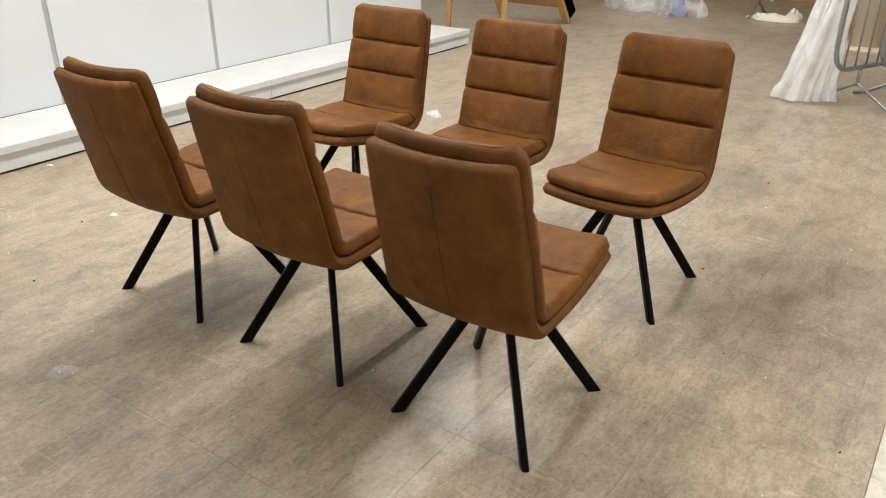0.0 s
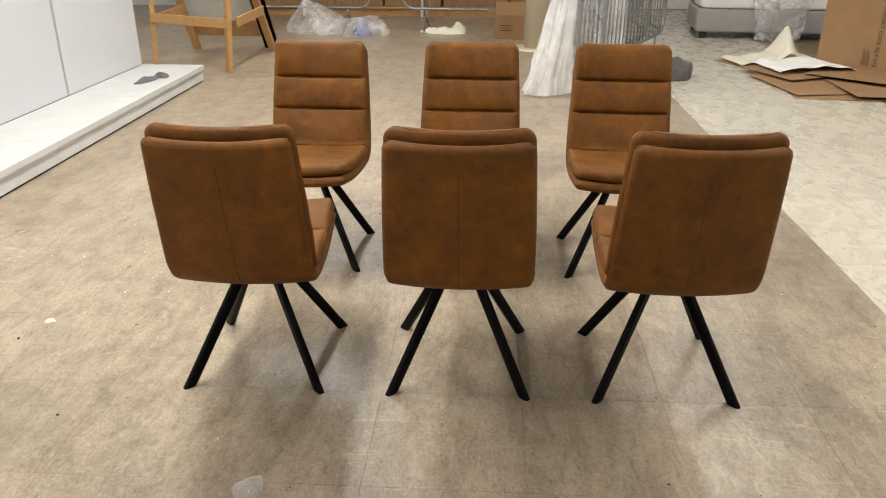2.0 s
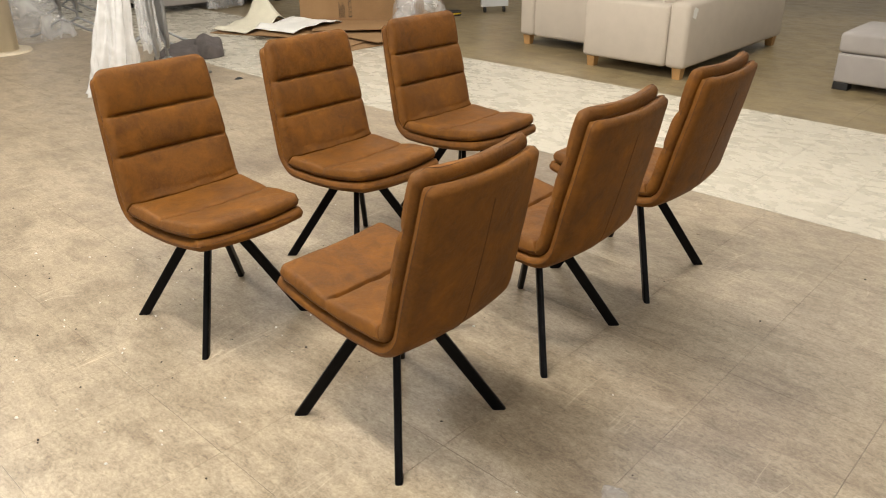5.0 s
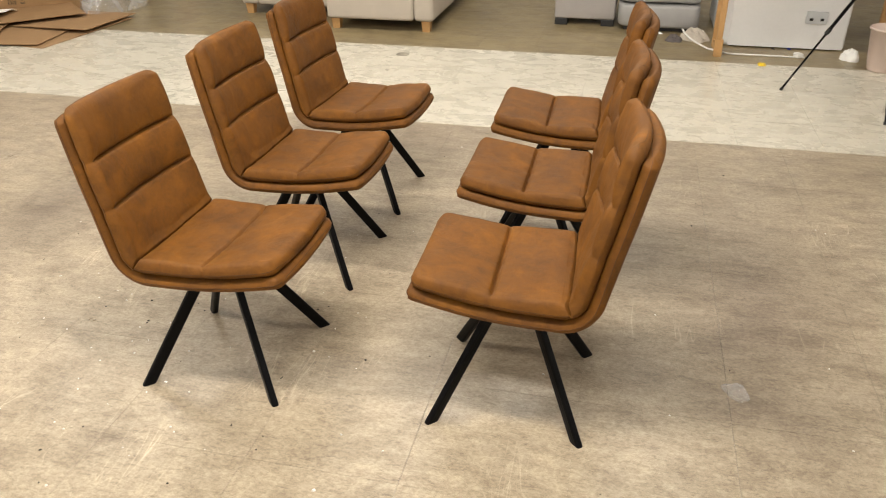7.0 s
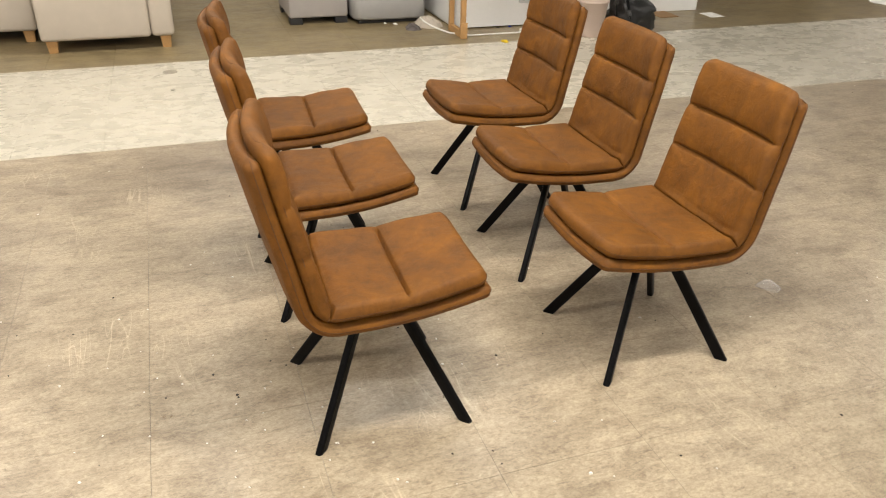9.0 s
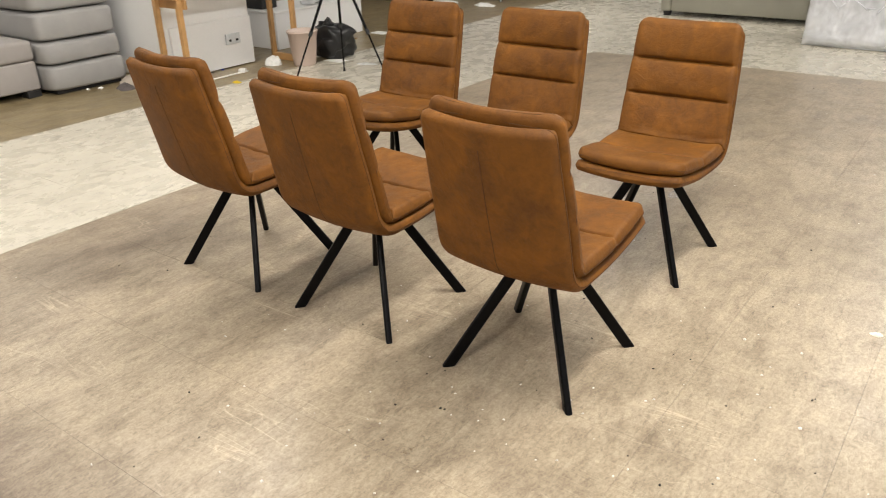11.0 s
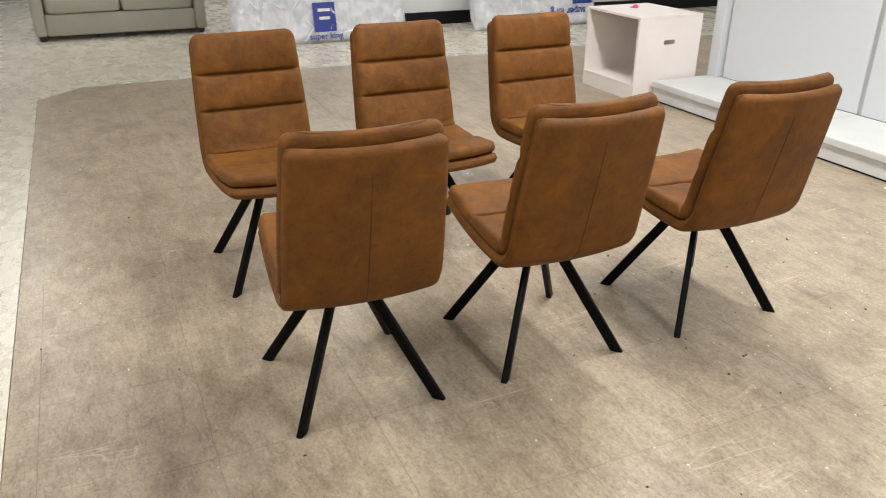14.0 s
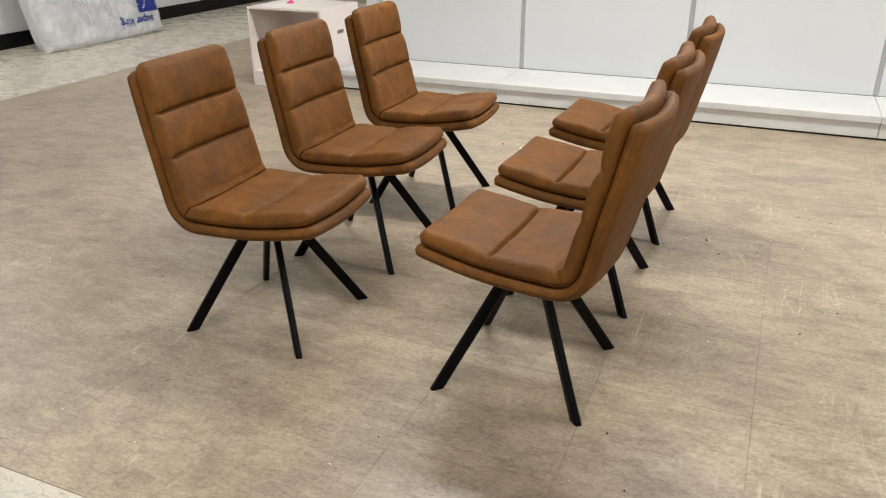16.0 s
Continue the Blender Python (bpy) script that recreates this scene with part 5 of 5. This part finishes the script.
for z in (0.57, 0.43, 0.27):
    part("print_bar", boxb(-0.035, 0.07, -0.036, -0.0347, z - 0.007, z + 0.007, 0.0), INK, ts)
tpz = thing("tape_roll", pose(3.42, 6.95, -0.001), "black and yellow roll of tape on the floor", "tape")
bm = bmesh.new()
bmesh.ops.create_cone(bm, cap_ends=True, segments=30, radius1=0.10, radius2=0.10, depth=0.05, matrix=Matrix.Translation((0, 0, 0.025)))
part("roll", bm, BLACK_PLASTIC, tpz)
bm = bmesh.new()
bmesh.ops.create_cone(bm, cap_ends=True, segments=30, radius1=0.102, radius2=0.102, depth=0.012, matrix=Matrix.Translation((0, 0, 0.03)))
part("yellow_band", bm, YELLOW, tpz)
# dark cloth colour also carries the shadow behind the cartons
tagged(ob_from("grey_sofa_back", boxb(3.5, 5.2, 7.9, 8.8, 0, 0.75, 0.05, 3), DARK_CLOTH, None, True), "dark grey fabric sofa behind the cartons, darkened for shade", "sofa")

# stacked cartons on the far side of the barriers
k = 0
for row, z in ((0, 0.14), (1, 0.62)):
    x = -6.2
    while x < -0.9:
        w = 0.85 + 0.12 * ((k * 7) % 3)
        carton(pose(x + w / 2, 12.05, z, 0, 0, ((k * 5) % 3 - 1) * 0.5), w, 0.6, 0.45, "closed brown cartons stacked on a low pallet shelf", (("f", 180), ("b", 180)), "stored_carton")
        x += w + 0.04
        k += 1
    tagged(ob_from("storage_shelf", boxb(-6.3, -0.7, 11.7, 12.4, z - 0.03, z - 0.001, 0.002), CARD if row else PINE), "long low timber shelf under stacked cartons", "shelf")
for x in (-6.25, -4.4, -2.6, -0.75):
    tagged(ob_from("shelf_post", boxb(x - 0.02, x + 0.02, 11.64, 11.695, 0, 1.4, 0.003), WHITE_WORN), "white steel upright of the storage shelf", "post")
for y in (11.75, 12.3):
    tagged(ob_from("pallet_runner", boxb(-6.3, -0.7, y, y + 0.08, 0, 0.109, 0.004), PINE), "timber runner under the storage shelf", "pallet")

# ---- small litter ----
heap("plastic_wrapper", -2.20, 1.26, 0.048, 0.035, 0.028, FILM, 3.3, "crumpled clear plastic wrapper on the floor", "litter", 30, 0, 1.6, 22, 30)
heap("plastic_wrapper", -3.0, 4.41, 0.075, 0.04, 0.05, FILM_MILK, 7.3, "crumpled white and blue plastic wrapper on the floor", "litter", -20, 0, 1.6, 22, 30)
tagged(ob_from("blue_scrap", boxb(-3.04, -2.99, 4.385, 4.405, 0.001, 0.012, 0.003), BLUE), "small pale blue plastic scrap on the floor", "litter")
heap("grey_glove", -4.42, 5.92, 0.15, 0.05, 0.05, SOCK_GREY, 5.5, "grey knitted glove lying on the white plinth", "glove", 70, 0.15, 1.2, 12, 34)
heap("grey_glove", -4.36, 6.08, 0.07, 0.05, 0.06, SOCK_GREY, 3.5, "end of a grey glove on the plinth", "glove", 20, 0.15, 1.2, 12, 26)
heap("black_puck", -0.15, 6.10, 0.036, 0.028, 0.02, BLACK_PLASTIC, 1.0, "small flat black rubber piece on the floor", "litter", 0, 0, 0.3, 4, 24)
# thin discs added to draw two round stains on the walkway
DISC_STAIN = plain("grey_brown_stain", (0.27, 0.24, 0.19), 0.6, 0.0, 0.45, 60, 200, 0.001)
for i, (x, y, r) in enumerate(((1.453, 3.386, 0.05), (1.02, 3.38, 0.016))):
    bm = bmesh.new()
    bmesh.ops.create_cone(bm, cap_ends=True, segments=24, radius1=r, radius2=r * 0.96, depth=0.003, matrix=Matrix.Translation((x, y, 0.0019)))
    tagged(ob_from("disc_stain", bm, DISC_STAIN), "round grey brown stain on the walkway, drawn as a disc", "floor cover")
SPLINTER = plain("split_pine", (0.50, 0.36, 0.18), 0.7)
for x, y, w, d, rz, material, label in ((-4.348, 2.229, 0.055, 0.016, 70, PAPER, "small white plastic chip by the plinth"), (-4.16, 2.35, 0.05, 0.022, 20, PAPER, "small white foam chip by the plinth"),
                                        (-4.07, 2.63, 0.035, 0.02, 50, PAPER, "small white foam chip on the floor"), (-4.05, 0.33, 0.05, 0.03, 0, PAPER, "small white paper chip by the display box"),
                                        (-3.23, 2.13, 0.045, 0.03, 15, CREAM_FOAM, "small torn cream foam chip on the floor"), (-1.535, 4.666, 0.05, 0.03, 10, PAPER, "small white plastic scrap on the floor"), (2.58, 1.52, 0.04, 0.03, 0, PAPER, "crumpled white tissue by the recliner"),
                                        (2.53, 1.44, 0.05, 0.035, 40, PAPER, "crumpled white tissue on the floor"), (2.20, 0.47, 0.04, 0.03, 0, BLUE, "small blue bottle cap by the partition"),
                                        (2.19, 0.59, 0.05, 0.02, 30, BLACK_PLASTIC, "small black plastic piece by the partition")):
    heap("floor_scrap", x, y, w / 2, d / 2, min(w, d) * 0.5, material, x * 3 + y, label, "litter", rz, -0.001, 1.2, 30, 18)
for x, y, rz in ((-3.82, 2.99, 72), (-3.79, 3.02, 100), (-3.86, 3.01, 50)):
    tagged(ob_from("wood_splinter", tube(bmesh.new(), [(-0.03, 0, 0.003), (0, 0.002, 0.004), (0.03, 0, 0.003)], [0.0012, 0.003, 0.0008], 5), SPLINTER), "thin pale wood splinter on the floor", "litter").matrix_world = pose(x, y, 0, 0, 0, rz)
rng = random.Random(5)
CRUMB = plain("white_crumb", (0.75, 0.73, 0.68), 0.8)
GRIT = plain("dark_grit", (0.03, 0.025, 0.02), 0.8)
for name, material, n, label in (("paper_crumbs", CRUMB, 260, "tiny white paper and foam crumbs on the floor"), ("dark_grit", GRIT, 120, "tiny dark specks of grit on the floor")):
    bm = bmesh.new()
    for i in range(n):
        if i % 3 == 0:
            x, y = rng.gauss(-2.4, 0.5), rng.gauss(3.1, 0.5)
        else:
            x, y = rng.uniform(-4.15, 1.6), rng.uniform(-1.8, 8.5)
        r = rng.uniform(0.002, 0.0055) * (1.5 if rng.random() < 0.08 else 1)
        bmesh.ops.create_cone(bm, cap_ends=True, segments=5, radius1=r, radius2=r * 0.6, depth=r * 0.6, matrix=pose(x, y, r * 0.3, rng.uniform(-15, 15), 0, rng.uniform(0, 360)) @ Matrix.Diagonal((1, rng.uniform(0.4, 1), 1, 1)))
    tagged(ob_from(name, bm, material), label, "litter", kind="stuff")

# ---- ceiling lights ----
HOUSING = plain("white_enamel", (0.8, 0.8, 0.8), 0.4)
TUBE_M, nt, b_ = mat("fluorescent_tube", 0.4)
b_.inputs["Emission Color"].default_value = (1.0, 0.95, 0.86, 1)
b_.inputs["Emission Strength"].default_value = 6.0
fix = None
for lx, ly, lf in LAMPS:
    if fix is None:
        fix = thing("strip_light", pose(lx, ly, CEILING), "white twin tube fluorescent ceiling strip light", "ceiling light", "ceiling strip lights")
        part("housing", boxb(-0.11, 0.11, -1.38, 1.38, -0.06, 0.0, 0.006), HOUSING, fix)
        for x in (-0.06, 0.06):
            part("tube", tube(bmesh.new(), [(x, -1.34, -0.078), (x, 1.34, -0.078)], 0.013, 10), TUBE_M, fix, "glowing fluorescent tube")
    else:
        copy_thing(fix, pose(lx, ly, CEILING))

# ---- floor tiles ----
PITCH, GX, GY = 0.4525, -0.087, 0.379


def tile_mesh(gap=0.0004, ch=0.0003, th=0.006):
    a, b = PITCH / 2 - gap, PITCH / 2 - gap - ch
    v = [(sx * a, sy * a, -th) for sx, sy in ((-1, -1), (1, -1), (1, 1), (-1, 1))]
    v += [(sx * a, sy * a, -ch * 0.7) for sx, sy in ((-1, -1), (1, -1), (1, 1), (-1, 1))]
    v += [(sx * b, sy * b, 0) for sx, sy in ((-1, -1), (1, -1), (1, 1), (-1, 1))]
    f = [(8, 9, 10, 11)]
    for k in range(4):
        j = (k + 1) % 4
        f += [(k, j, 4 + j, 4 + k), (4 + k, 4 + j, 8 + j, 8 + k)]
    return v, f


TV, TF = tile_mesh()
tile_me = bpy.data.meshes.new("tile")
tile_me.from_pydata(TV, [], TF)
tile_me.materials.append(FLOOR_M)
near, rest = [], []
for i in range(-21, 1):
    for j in range(-9, 29):
        x, y = GX + i * PITCH + PITCH / 2 - PITCH, GY + j * PITCH + PITCH / 2
        x1 = x + PITCH / 2
        if x1 > 0.03 or x1 < -9:
            continue
        if y - PITCH / 2 < -1.89:
            continue
        (near if -4.3 < x and y < 8.6 else rest).append((x, y))
near.sort(key=lambda p: math.hypot(p[0] + 1.7, p[1] - 2.6))
rest += near[300:]
for x, y in near[:300]:
    t = new("tile", tile_me)
    t.parent = FLOOR
    t.location = (x, y, 0)


def joined_tiles(name, places, material, parent, label, z=0.0):
    vs, fs = [], []
    for x, y, sx, sy in places:
        k = len(vs)
        vs += [(x + vx * sx, y + vy * sy, vz + z) for vx, vy, vz in TV]
        fs += [tuple(q + k for q in f) for f in TF]
    me = bpy.data.meshes.new(name)
    me.from_pydata(vs, [], fs)
    me.materials.append(material)
    ob = new(name, me)
    ob.parent = parent
    return tagged(ob, label, kind="stuff")


joined_tiles("far_tiles", [(x, y, 1, 1) for x, y in rest], FLOOR_M, FLOOR, "more mottled beige tiles further off")
# cut tiles along the two walkways
CUT = [(-0.0445, GY + (j + 0.5) * PITCH, 0.085 / PITCH, 1) for j in range(-5, 28)]
joined_tiles("cut_tiles", CUT, FLOOR_M, FLOOR, "narrow cut tiles along the walkway")


def laid(places, material, parent):
    me = tile_me.copy()
    me.materials.clear()
    me.materials.append(material)
    for x, y, sx, sy in places:
        t = new("tile", me)
        t.parent = parent
        t.location, t.scale = (x, y, 0.0006), (sx, sy, 1)


W3 = 1.71 / 4
laid([(W3 * (i + 0.5), -8.0 + 0.4525 * (j + 0.5), W3 / PITCH, 1) for i in range(4) for j in range(46)], STRIP_M, STRIP)
laid([(-0.2262 - 0.4525 * i, -1.85 - 0.4525 * (j + 0.5), 1, 1) for i in range(20) for j in range(5)], STRIP_M, STRIP_S)
laid([(-0.2262 - 0.4525 * i, -1.85 - 0.4525 * (j + 0.5), 1, 1) for i in range(5) for j in range(5, 13)], STRIP_M, STRIP_S)
joined_tiles("east_tiles", [(1.71 + 0.4525 * (i + 0.5), -8.0 + 0.4525 * (j + 0.5), 1, 1) for i in range(16) for j in range(46)], EAST_M, EAST, "olive brown vinyl tiles")
# chamfered pale corner where the walkways meet
bm = bmesh.new()
tri = [bm.verts.new(p) for p in ((-0.30, -1.85, 0.0008), (0.0, -1.85, 0.0008), (0.0, -1.52, 0.0008))]
low = [bm.verts.new((v.co.x, v.co.y, -0.003)) for v in tri]
bm.faces.new(tri)
bm.faces.new(low[::-1])
for k in range(3):
    bm.faces.new((tri[k], low[k], low[(k + 1) % 3], tri[(k + 1) % 3]))
part("corner_tile", bm, STRIP_M, STRIP_S)
